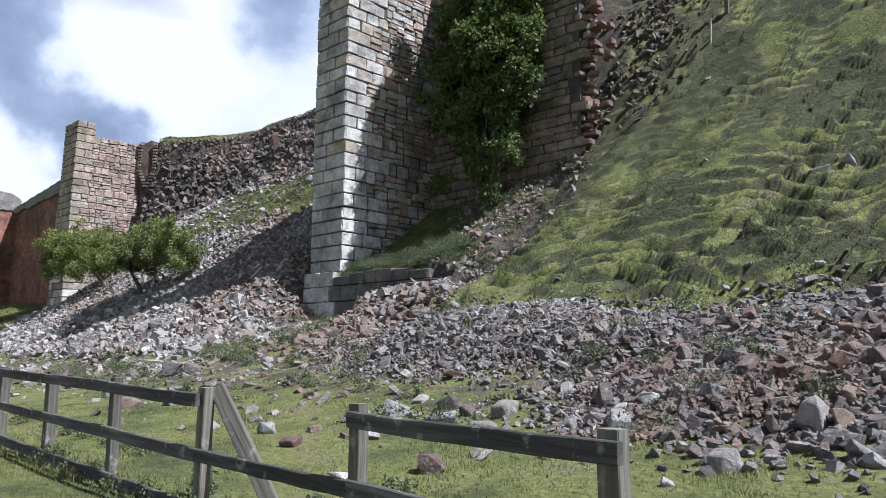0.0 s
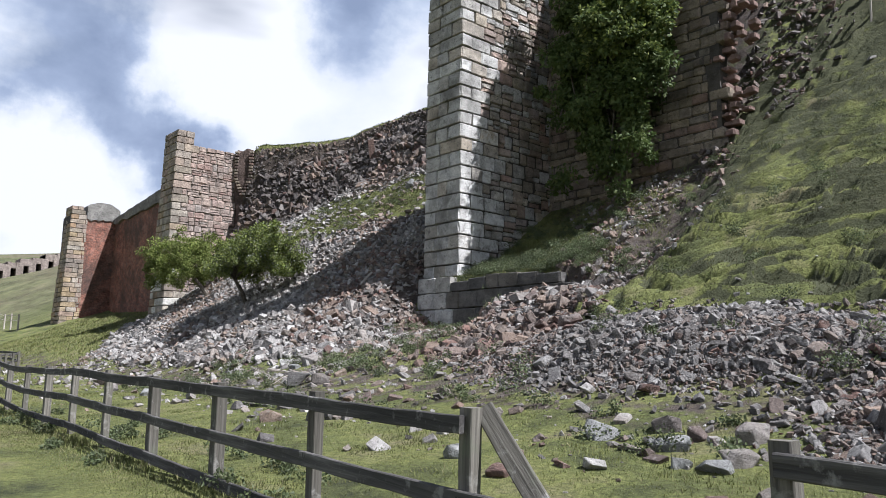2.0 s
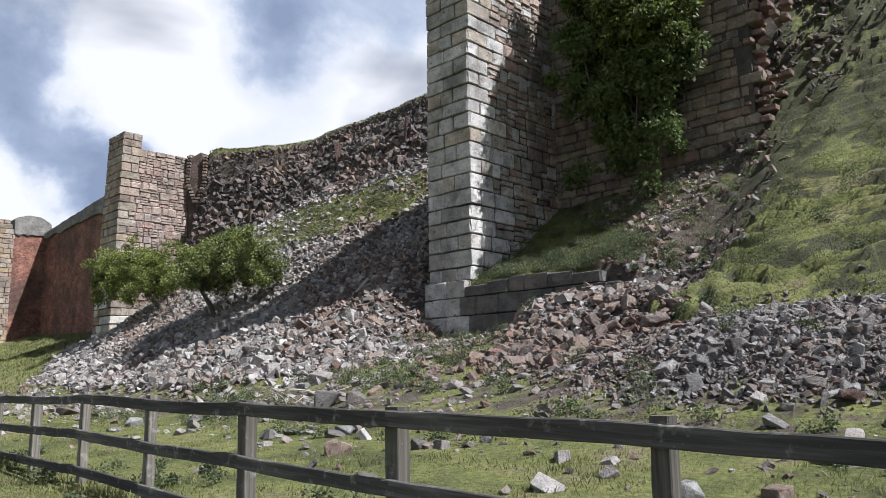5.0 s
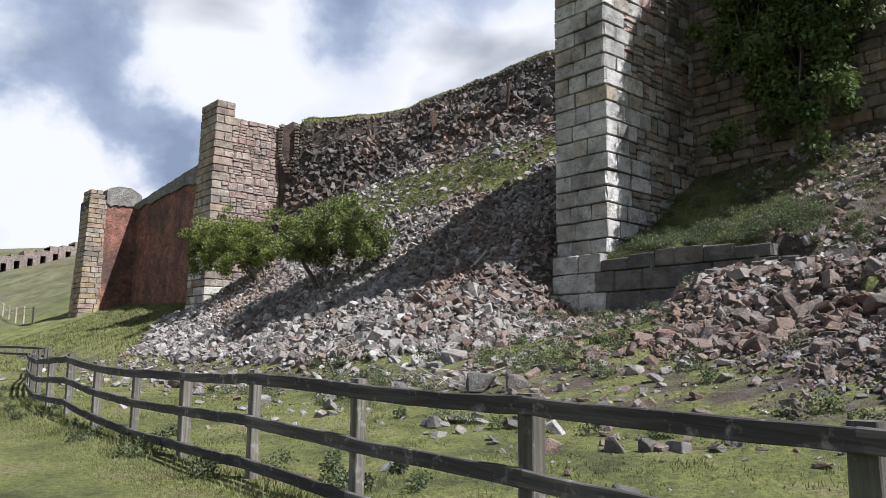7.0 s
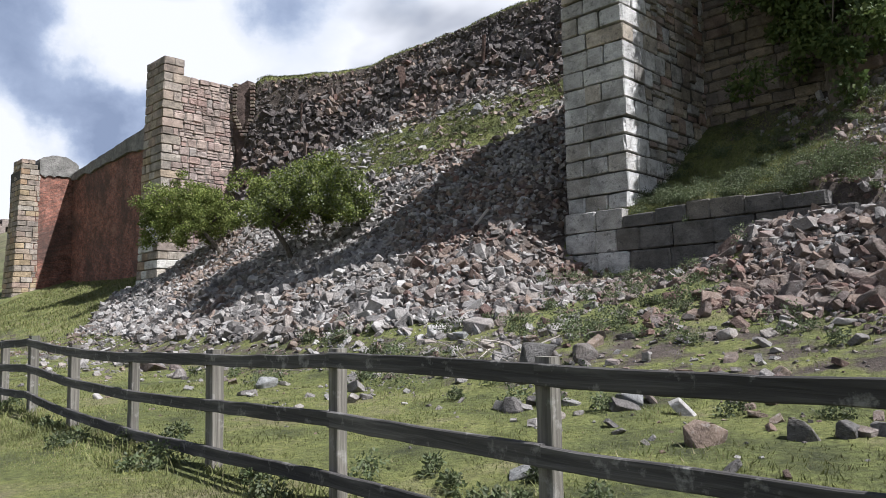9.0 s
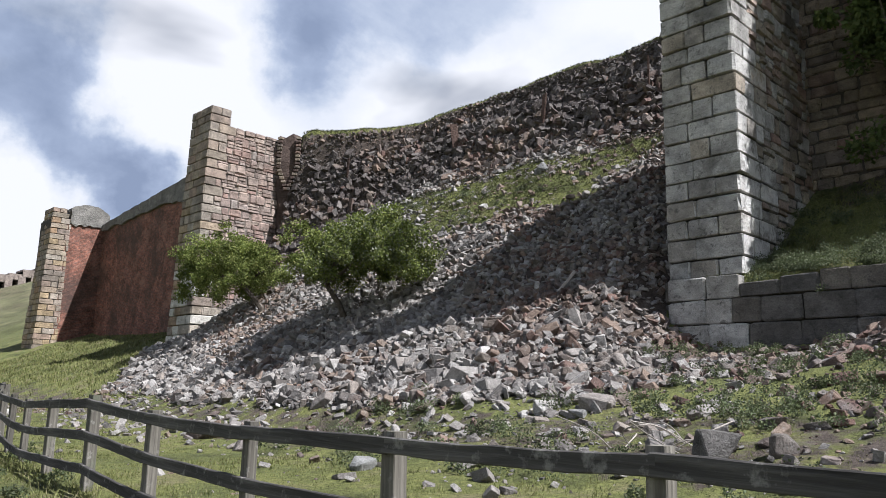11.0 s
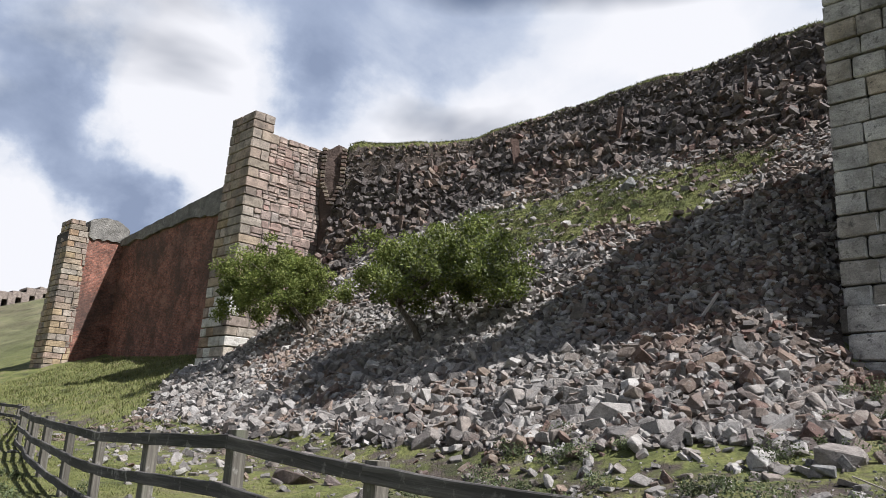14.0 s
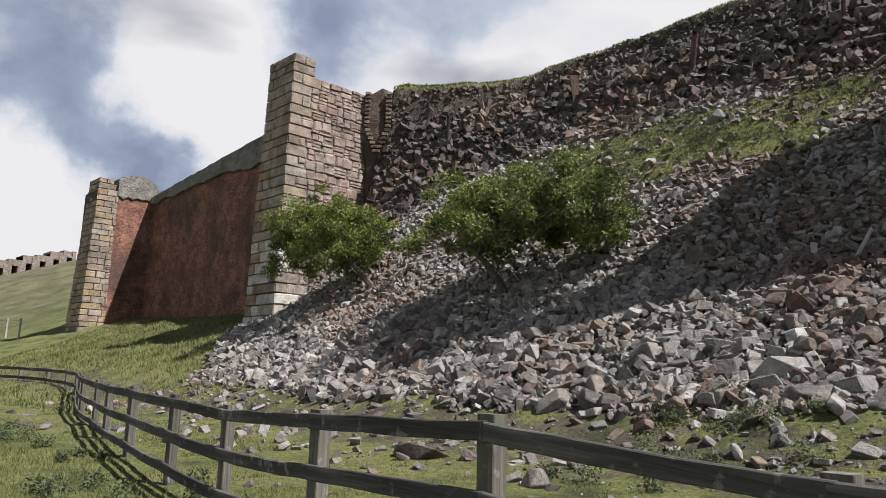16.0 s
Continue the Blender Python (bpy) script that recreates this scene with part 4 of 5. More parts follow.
def make_tree(name, label, base, fork, centre, radii, clumps, per, leaf, mat, seed, limbs=9, pale=None, droop=0.0, open_low=0.0):
    r = random.Random(seed)
    t = thing(name, label, "tree", base)
    bm = bmesh.new()
    b, f = Vector(base), Vector(fork)
    mid = (b + f) / 2 + Vector((r.uniform(-0.1, 0.1), r.uniform(-0.1, 0.1), 0.05))
    thick = 0.028 * (Vector(centre) - b).length + 0.05
    limb_tube(bm, [b - Vector((0, 0, 0.3)), b, mid, f], [thick * 1.3, thick, thick * 0.8, thick * 0.7])
    part("trunk", bm, BARK, t)
    ends, sizes = [], []
    for i in range(clumps):
        while True:
            d = Vector((r.gauss(0, 1), r.gauss(0, 1), r.gauss(0.15, 0.9))).normalized()
            if d.z > -0.55 + open_low:
                break
        reach = r.uniform(0.5, 1.0) * (0.84 + 0.62 * noise.noise(d * 1.9 + Vector((seed, 0, 0))))
        ends.append(Vector(centre) + Vector([a * k * reach for a, k in zip(d, radii)]))
        sizes.append(r.uniform(0.08, 0.17) * sum(radii) / 3)
    for i in range(limbs):
        e = ends[i * len(ends) // limbs]
        bm = bmesh.new()
        m = f.lerp(e, 0.5) + Vector((r.uniform(-0.2, 0.2), r.uniform(-0.2, 0.2), r.uniform(0, 0.25)))
        limb_tube(bm, [f, f.lerp(m, 0.5), m, e], [thick * 0.55, thick * 0.42, thick * 0.28, thick * 0.1], 5)
        for j in range(5):
            e2 = ends[r.randrange(len(ends))]
            if (e2 - m).length < 0.9 * max(radii):
                limb_tube(bm, [m, m.lerp(e2, 0.5) + Vector((0, 0, 0.08)), e2], [thick * 0.2, thick * 0.13, 0.008], 4)
        part("limb", bm, BARK, t)
    v, faces = leaf_cloud(ends, sizes, per, leaf, seed, droop)
    piece("crown", fast_mesh("crown", v, faces, mat), t, Matrix())
    if pale:
        some = [(e, s) for e, s in zip(ends, sizes) if pale[1](e)]
        if some:
            v, faces = leaf_cloud([e for e, _ in some], [s * 1.08 for _, s in some], per // 2, leaf, seed + 50, droop)
            piece("pale_crown", fast_mesh("pale_crown", v, faces, pale[0]), t, Matrix(), "paler leaves on part of the crown")
    return t


make_tree("hawthorn_tree", "wind-leaning hawthorn with a wide flat crown on the scree", (-30.3, 13.8, 3.35), (-31.2, 13.6, 4.7), (-29.85, 13.7, 5.3), (3.5, 2.0, 1.55), 240, 170, 0.085, LEAF, 5, 11, (PALE_LEAF, lambda e: e.x > -30.2), 0.0, 0.05)
make_tree("hawthorn_tree", "small bright green hawthorn beside the middle pier", (-37.2, 15.0, 4.5), (-38.0, 14.6, 5.4), (-38.55, 14.4, 5.9), (3.1, 1.9, 2.0), 220, 165, 0.085, LEAF, 9, 9, None, 0.1, -0.1)
make_tree("sycamore_tree", "tall dark ivy-green tree growing against the back wall", (-15.7, 18.8, 6.3), (-15.7, 18.6, 8.4), (-15.6, 18.1, 10.9), (2.6, 1.15, 4.8), 330, 190, 0.14, DARK_LEAF, 14, 10, (LEAF, lambda e: e.x > -15.9 and e.z > 10.3), 0.5, -0.5)

# ---- fallen stone ----
def rock_meshes(name, mat, count=14):
    """Angular broken stones, each the hull of a few points."""
    made, arrays = [], []
    for i in range(count):
        r = random.Random(400 + i)
        bm = bmesh.new()
        # a squarish block whose faces lean, with some corners knocked off
        lean = [r.uniform(-0.2, 0.2) for _ in range(6)]
        chips = r.sample(range(8), 2 + i % 2)
        for k in range(8):
            v = Vector([(0.47 if k >> a & 1 else -0.47) * r.uniform(0.8, 1.04) for a in range(3)])
            v.x, v.y, v.z = v.x + lean[0] * v.y + lean[1] * v.z, v.y + lean[2] * v.z + lean[3] * v.x, v.z + lean[4] * v.x + lean[5] * v.y
            if k in chips:
                for a in range(3):
                    w = v.copy()
                    w[a] *= r.uniform(0.1, 0.72)
                    bm.verts.new(w)
            else:
                bm.verts.new(v)
        out = bmesh.ops.convex_hull(bm, input=bm.verts[:])
        bmesh.ops.delete(bm, geom=[g for g in out["geom_interior"] if isinstance(g, bmesh.types.BMVert)], context="VERTS")
        bmesh.ops.triangulate(bm, faces=bm.faces[:])
        bm.verts.index_update()
        arrays.append((np.array([v.co[:] for v in bm.verts]), np.array([[v.index for v in f.verts] for f in bm.faces])))
        bmesh.ops.bevel(bm, geom=[e for e in bm.edges if e.calc_face_angle(0) > 0.3], offset=0.045, segments=1, affect="EDGES")
        me = bpy.data.meshes.new(name)
        bm.to_mesh(me)
        bm.free()
        me.materials.append(mat)
        made.append(me)
    return made, arrays


SINGLE_ROCK, ROCK_SHAPES = rock_meshes("stone", ROCK)
SINGLE_RUST, _ = rock_meshes("stone", RUST)
SINGLE_SLATE, _ = rock_meshes("stone", SLATE)
SINGLE_SCAR, _ = rock_meshes("stone", SCAR_ONE)


def turns(g, n, tilt=0.6):
    yaw, a, b = g.uniform(0, 6.283, n), g.normal(0, tilt, n), g.normal(0, tilt, n)
    cy, sy, ca, sa, cb, sb = np.cos(yaw), np.sin(yaw), np.cos(a), np.sin(a), np.cos(b), np.sin(b)
    o, i = np.zeros(n), np.ones(n)
    Rz = np.stack([cy, -sy, o, sy, cy, o, o, o, i], 1).reshape(n, 3, 3)
    Rx = np.stack([i, o, o, o, ca, -sa, o, sa, ca], 1).reshape(n, 3, 3)
    Ry = np.stack([cb, o, sb, o, i, o, -sb, o, cb], 1).reshape(n, 3, 3)
    return Rz @ Rx @ Ry


def scatter(g, n, x0, x1, y0, y1, chance):
    x, y = g.uniform(x0, x1, n), g.uniform(y0, y1, n)
    keep = g.random(n) < chance(x, y)
    return x[keep], y[keep]


def sizes_of(g, n, small, large, power=2.6):
    return small + (large - small) * g.random(n) ** power


def graded(g, n, fine, middle, coarse):
    """Mostly fine stones, some middling, a few coarse: (smallest, largest, share) of each."""
    s = g.uniform(fine[0], fine[1], n)
    pick = g.random(n)
    for lo, hi, share in (middle, coarse):
        s = np.where(pick < share, g.uniform(lo, hi, n), s)
    return s


def fallen(name, label, x, y, size, seed, near, singles, many, lift=0.15, tilt=0.6):
    """A spread of stones: those in the near stretch as pieces, up to 280, the rest as one mass."""
    g = np.random.default_rng(seed)
    n = len(x)
    z = height(x, y)
    R = turns(g, n, tilt)
    S = size[:, None] * np.stack([g.uniform(0.9, 1.5, n), g.uniform(0.6, 1.0, n), g.uniform(0.3, 0.68, n)], 1)
    P = np.stack([x, y, z + lift * size], 1)
    kind = g.integers(0, len(ROCK_SHAPES), n)
    rank = np.argsort(-(size * near(x, y)))
    chosen = rank[:280]
    chosen = chosen[near(x[chosen], y[chosen]) > 0]
    heap_ob = thing(name, label, "rubble", (float(np.mean(x)), float(np.mean(y)), float(np.min(z))))
    for i in chosen:
        m = Matrix.Translation(P[i]) @ Matrix(R[i].tolist()).to_4x4() @ Matrix.Diagonal((*S[i], 1))
        piece("stone", singles[kind[i]], heap_ob, m)
    left = np.ones(n, bool)
    left[chosen] = False
    V, F, base = [], [], 0
    for k, (v, f) in enumerate(ROCK_SHAPES):
        idx = np.where(left & (kind == k))[0]
        if not len(idx):
            continue
        pts = np.einsum("nij,nvj->nvi", R[idx], v[None] * S[idx][:, None, :]) + P[idx][:, None, :]
        V.append(pts.reshape(-1, 3))
        F.append((f[None] + (np.arange(len(idx)) * len(v))[:, None, None] + base).reshape(-1, 3))
        base += len(idx) * len(v)
    if V:
        ob = piece("loose_rubble", fast_mesh("loose_rubble", np.concatenate(V), np.concatenate(F), many), heap_ob, Matrix())
        tagged(ob, kind="stuff")
    return heap_ob


def make_rubble():
    g = np.random.default_rng(17)
    solid = lambda x, y: scree(x, y) * (1 - 0.86 * turf_patch(x, y)) * (y < rim(x)[0] - 2.0)
    # small debris first, then the larger stones that lie on it
    x, y = scatter(g, 46000, -45, -18.3, 9, 23, lambda x, y: solid(x, y) * 0.9)
    s = sizes_of(g, len(x), 0.07, 0.25, 2.0)
    x2, y2 = scatter(g, 11000, -45, -18.3, 9.3, 21, lambda x, y: solid(x, y) * (1 - smooth(y, 12.6, 17) * 0.85) * 0.8)
    s2 = sizes_of(g, len(x2), 0.15, 0.40, 2.6) * (1 - 0.35 * smooth(y2, 12.5, 15))
    x, y, s = np.concatenate([x, x2]), np.concatenate([y, y2]), np.concatenate([s, s2])
    brown = smooth(y + 0.25 * (x + 22), 12.4, 14.2) * smooth(x, -27.5, -23.5)
    s = s * (1 - 0.12 * brown)
    near = lambda x, y: ((x > -27) & (x < -20) & (y < 13)).astype(float)
    tint = g.random(len(x)) < np.maximum(0.8 * smooth(x + 0.6 * (y - 12), -24.8, -21.8) * (0.4 + wave(x, y, 1.6, 3)), 0.78 * brown)
    fallen("rubble_scree", "steep scree of broken grey building stone", x[~tint], y[~tint], s[~tint], 18, near, SINGLE_ROCK, ROCKS, 0.2, 0.7)
    fallen("brown_rubble", "rust-brown broken stone and brick on the scree by the pier", x[tint], y[tint], s[tint], 27, near, SINGLE_RUST, RUSTS, 0.2, 0.7)
    # rust-red spill by the plinth
    x, y = scatter(g, 13000, -18.5, -9.5, 9.6, 14.7, lambda x, y: spoil(x, y) * 0.9)
    fallen("rubble_spill", "spill of rust-red and grey stones below the plinth", x, y, graded(g, len(x), (0.05, 0.13), (0.12, 0.24, 0.16), (0.24, 0.38, 0.014)), 19, lambda x, y: (y < 13).astype(float), SINGLE_RUST, RUSTS, 0.2, 0.7)
    # earth and broken stone slipped on to the shelf
    x, y = scatter(g, 4200, -17.2, -11.4, 14.3, 19.0, lambda x, y: np.maximum(np.clip(bare(x, y), 0, 1) * smooth(rough_wave(x, y, 1.1, 4), 0.36, 0.56) * 0.8, 0.9 * (x > -15.7) * (x < -13.2) * (y < 15.2)))
    fallen("shelf_debris", "brown broken stone slipped over the grassy shelf", x, y, graded(g, len(x), (0.05, 0.13), (0.13, 0.24, 0.12), (0.24, 0.34, 0.012)), 31, lambda x, y: np.ones_like(x), SINGLE_RUST, RUSTS, 0.15, 0.7)
    # a thin litter of stone between scree and spill
    x, y = scatter(g, 1500, -20.6, -15.0, 9.6, 14.6, lambda x, y: (1 - 0.8 * np.clip(spoil(x, y) + scree(x, y), 0, 1)) * (0.2 + 0.7 * smooth(y, 10, 13.5)))
    fallen("stone_litter", "small brown and grey stones littered below the plinth", x, y, sizes_of(g, len(x), 0.05, 0.3, 3.0), 37, lambda x, y: np.ones_like(x), SINGLE_RUST, RUSTS, 0.12, 0.5)
    # gravel heaps
    x, y = scatter(g, 46000, -13.5, -4.5, 7.6, 12, lambda x, y: np.clip(heap(x, y)[0] * 1.5, 0, 1) * 0.95)
    fallen("gravel_heap", "heap of small slaty grey stones on the slope", x, y, graded(g, len(x), (0.035, 0.085), (0.08, 0.15, 0.08), (0.15, 0.25, 0.006)), 20, lambda x, y: np.ones_like(x), SINGLE_SLATE, SLATY, 0.2, 0.8)
    x, y = scatter(g, 30000, -6.5, 2.5, 6.0, 12, lambda x, y: np.clip(heap(x, y)[1] * 1.5, 0, 1) * 0.95)
    fallen("stone_heap", "heap of jagged grey rocks on the slope", x, y, graded(g, len(x), (0.045, 0.11), (0.10, 0.18, 0.10), (0.18, 0.28, 0.010)), 22, lambda x, y: np.ones_like(x), SINGLE_SLATE, SLATY, 0.2, 0.8)
    # brown fine gravel washed out between the heaps
    x, y = scatter(g, 9000, -6.6, -2.8, 6.6, 9.2, lambda x, y: np.exp(-(((x + 4.7 + 0.35 * (y - 8)) / 0.75) ** 2)) * (1 - smooth(y, 8.6, 9.1)) * smooth(y, 6.7, 7.2))
    fallen("brown_gravel", "fine brown gravel washed out between two stone heaps", x, y, sizes_of(g, len(x), 0.03, 0.09, 2.0), 41, lambda x, y: np.ones_like(x), SINGLE_RUST, RUSTS, 0.2, 0.6)
    # strays on the grass between fence and slope
    x, y = scatter(g, 11000, -40, 2, 4.4, 10.8, lambda x, y: (smooth(y, 4.6, 9.5) * 0.8 + 0.05) * (0.3 + 0.9 * wave(x, y, 1.5, 7)) * (1 - 0.85 * np.exp(-(((x + 5.3) / 0.5) ** 2)) * (y > 8.6)))
    s = sizes_of(g, len(x), 0.03, 0.24, 4.2)
    red = g.random(len(x)) < 0.3
    fallen("strewn_stones", "single grey stones strewn on the grass", x[~red], y[~red], s[~red], 23, lambda x, y: (x > -26).astype(float), SINGLE_ROCK, ROCKS, 0.1, 0.45)
    fallen("strewn_red_stones", "single reddish stones strewn on the grass", x[red], y[red], s[red], 29, lambda x, y: (x > -26).astype(float), SINGLE_RUST, RUSTS, 0.1, 0.45)
    x, y = scatter(g, 150, -14, 2, 11, 22, lambda x, y: 0 * x + 0.6)
    fallen("hillside_stones", "scattered pale stones in the hillside turf", x, y, sizes_of(g, len(x), 0.04, 0.22, 3), 24, lambda x, y: np.ones_like(x), SINGLE_ROCK, ROCKS, 0.1, 0.3)
    # the slumped rubble face under the rim
    ledge = lambda x: rim(x)[0]
    face = lambda x, y: scree(x, y) * smooth(y, ledge(x) - 3.0, ledge(x) - 2.3) * (1 - smooth(y, ledge(x) - 0.16, ledge(x) - 0.06))
    x, y = scatter(g, 60000, -43, -19.3, 16.5, 25.2, lambda x, y: face(x, y) * (0.55 + 0.45 * (y > ledge(x) - 0.9)))
    x2, y2 = scatter(g, 90000, -43, -19.3, 18.5, 25.2, lambda x, y: face(x, y) * (y > ledge(x) - 0.55) * 0.8)
    x, y = np.concatenate([x, x2]), np.concatenate([y, y2])
    fallen("slumped_face", "steep face of slumped purple-brown rubble under the turf rim", x, y, sizes_of(g, len(x), 0.05, 0.46, 4.0) * (1 - 0.5 * (y > ledge(x) - 0.3)), 25, lambda x, y: ((x > -36) & (x < -22)).astype(float), SINGLE_SCAR, SCAR, 0.3, 0.9)
    # red core torn open where the back wall ends
    x, y = scatter(g, 5200, -14.0, -9.5, 18.6, 25.0, lambda x, y: np.exp(-(((x + 12.3 - 0.22 * (y - 19)) / 1.0) ** 2)) * smooth(rough_wave(x, y, 1.2, 2), 0.35, 0.55))
    fallen("wall_debris", "slumped dark rubble beside the torn wall end", x, y, sizes_of(g, len(x), 0.05, 0.22), 26, lambda x, y: np.ones_like(x), SINGLE_SCAR, SCAR, 0.3, 0.9)


make_rubble()


def boulder(at, size, seed, label, mat, turn=0.0):
    r = random.Random(seed)
    bm = bmesh.new()
    for k in range(15):
        v = Vector((r.gauss(0, 1), r.gauss(0, 1), r.gauss(0, 1))).normalized()
        bm.verts.new([max(-0.66, min(0.66, c * r.uniform(0.85, 1.1))) * s * 0.68 for c, s in zip(v, size)])
    out = bmesh.ops.convex_hull(bm, input=bm.verts[:])
    bmesh.ops.delete(bm, geom=[g for g in out["geom_interior"] if isinstance(g, bmesh.types.BMVert)], context="VERTS")
    bmesh.ops.bevel(bm, geom=bm.edges[:], offset=min(size) * 0.035, segments=1, affect="EDGES")
    me = bpy.data.meshes.new("boulder")
    bm.to_mesh(me)
    bm.free()
    me.materials.append(mat)
    ob = new("boulder", me)
    x, y = at
    ob.matrix_basis = Matrix.Translation((x, y, float(height(x, y)) + size[2] * 0.16)) @ Matrix.Rotation(turn, 4, "Z")
    return tagged(ob, label, "boulder")


PALE_ROCK = rubble_material("pale_lichened_stone", False, [(0.20, 0.20, 0.195), (0.25, 0.25, 0.24)], [(0.20, 0.20, 0.195), (0.25, 0.24, 0.23)], 0.9)
boulder((-22.96, 11.1), (1.0, 0.5, 0.4), 1, "long flat grey boulder at the foot of the scree", ROCK, 0.5)
boulder((-28.45, 20.5), (0.6, 0.5, 0.65), 2, "pale upright block in the high turf", PALE_ROCK, 0.3)
boulder((-26.0, 14.5), (0.5, 0.4, 0.5), 3, "square grey block upright in the scree", ROCK, 0.2)
boulder((-4.75, 15.6), (0.5, 0.36, 0.34), 4, "pale lichened boulder in the hillside turf", PALE_ROCK, 0.5)
boulder((-4.25, 15.8), (0.24, 0.28, 0.46), 5, "upright pale stone in the hillside turf", PALE_ROCK, 0.1)
boulder((-7.55, 6.95), (0.5, 0.34, 0.34), 6, "squared pale stone block at the foot of the gravel", PALE_ROCK, 0.15)
boulder((-7.0, 7.45), (0.36, 0.28, 0.3), 7, "red-brown block at the foot of the gravel", RUST, 0.4)
boulder((-6.6, 6.85), (0.44, 0.32, 0.26), 8, "pale broken block on the grass", PALE_ROCK, 0.8)
boulder((-6.5, 7.25), (0.28, 0.22, 0.22), 9, "reddish block beside pale stones", RUST, 1.2)
boulder((-5.95, 7.3), (0.36, 0.3, 0.3), 10, "grey jagged rock at the edge of the gravel", ROCK, 0.3)
boulder((-5.75, 6.65), (0.4, 0.26, 0.24), 11, "orange-brown slab leaning on the grass", RUST, 0.6)
boulder((-5.85, 6.35), (0.4, 0.3, 0.18), 12, "flat pale lichened stone on the grass", PALE_ROCK, 0.2)
boulder((-6.15, 6.35), (0.2, 0.16, 0.15), 13, "small pale stone on the grass", PALE_ROCK, 0.9)
boulder((-7.25, 5.1), (0.26, 0.2, 0.18), 14, "dull red stone on the grass by the fence", RUST, 0.4)
boulder((-8.25, 5.45), (0.28, 0.24, 0.22), 15, "pinkish pale stone on the grass", PALE_ROCK, 0.7)
boulder((-12.95, 5.8), (0.38, 0.22, 0.3), 16, "tilted red sandstone slab on the grass", RUST, 1.1)
boulder((-12.35, 6.2), (0.28, 0.22, 0.24), 17, "dark grey stone on the grass", DAMP, 0.2)
boulder((-12.1, 6.33), (0.16, 0.15, 0.2), 18, "small dark square stone on the grass", DAMP, 0.0)
boulder((-15.35, 6.4), (0.27, 0.24, 0.24), 19, "square grey stone on the grass", ROCK, 0.1)
boulder((-14.3, 6.95), (0.3, 0.24, 0.2), 20, "pale stone half sunk in the grass", PALE_ROCK, 0.5)
boulder((-15.8, 8.4), (0.36, 0.3, 0.36), 21, "grey upright lump among weeds", ROCK, 0.6)
boulder((-13.6, 4.4), (0.28, 0.22, 0.14), 22, "pale grey stone close to the fence", PALE_ROCK, 0.9)
boulder((-19.35, 10.3), (0.62, 0.42, 0.4), 23, "large grey block at the toe of the scree", ROCK, 0.15)
boulder((-22.3, 9.48), (0.22, 0.1, 0.2), 24, "white tile fragment tilted in the grass", PALE_ROCK, 0.6)
boulder((-20.1, 10.0), (0.4, 0.34, 0.36), 25, "grey block at the toe of the scree", ROCK, 1.0)
boulder((-19.4, 9.85), (0.3, 0.24, 0.2), 26, "pale stone in the grass below the scree", PALE_ROCK, 0.3)
boulder((-26.05, 7.35), (0.75, 0.5, 0.3), 27, "flat orange-brown slab on the grass", RUST, 0.1)
boulder((-23.7, 6.75), (0.34, 0.28, 0.3), 28, "square brown stone behind the fence", RUST, 0.3)
boulder((-2.4, 7.35), (0.4, 0.3, 0.42), 29, "pointed grey rock on the stone heap", ROCK, 1.3)
boulder((-2.75, 6.22), (0.3, 0.26, 0.28), 30, "brown block at the foot of the heap", RUST, 0.2)
boulder((-3.55, 7.8), (0.3, 0.26, 0.22), 31, "pale stone on the heap", PALE_ROCK, 0.9)
boulder((-5.05, 5.12), (0.28, 0.2, 0.26), 32, "pinkish broken stone on the grass by the fence", RUST, 0.8)
boulder((-4.4, 7.7), (0.3, 0.18, 0.14), 33, "flat tan stone on brown gravel", RUST, 0.1)
boulder((-16.45, 8.3), (0.55, 0.42, 0.46), 34, "rounded dark boulder beside dead branches", DAMP, 1.0)
boulder((-20.2, 6.45), (0.34, 0.3, 0.26), 35, "pale lichened stone on the grass", PALE_ROCK, 0.4)
boulder((-18.45, 8.25), (0.28, 0.22, 0.22), 36, "small grey stone on the grass", ROCK, 0.6)


# ---- timber and iron in the debris ----
def debris():
    r = random.Random(33)
    def stick(name, label, a, b, wide, thick, mat, category):
        t = thing(name, label, category, a)
        board("shaft", a, b, wide, thick, mat, t, r)
    z = lambda x, y: float(height(x, y))
    stick("plank", "bleached timber plank lying on the scree", (-22.9, 14.0, z(-22.9, 14.0) + 0.05), (-22.8, 14.55, z(-22.8, 14.55) + 0.22), 0.065, 0.04, PALE_WOOD, "plank")
    for x, y0, mid, tall, lean in ((-30.8, 23.3, 12.95, 1.0, 0.25), (-35.4, 23.2, 12.75, 1.1, -0.1), (-25.8, 23.1, 12.9, 1.2, 0.08), (-40.0, 22.6, 11.6, 0.9, 0.3)):
        y = min((y0 + 0.05 * k for k in range(-40, 40)), key=lambda v: abs(z(x, v) - mid + 0.35 * tall))
        foot = z(x, y) - 0.15
        stick("iron_plate", "rusty iron plate standing in the slumped rubble", (x, y - 0.1, foot), (x + lean, y - 0.25, foot + tall + 0.15), 0.34, 0.07, RUSTY, "iron plate")
    for name, label, x, y, tall, wide, mat in (("fence_stake", "dark weathered stake standing in the hillside turf", -9.2, 22.2, 1.0, 0.12, BARK), ("fence_stake", "thin pale stake standing in the hillside turf", -9.45, 21.5, 0.75, 0.05, PALE_WOOD)):
        stick(name, label, (x, y, z(x, y) - 0.2), (x + 0.03, y, z(x, y) + tall), wide, wide * 0.8, mat, "stake")


debris()


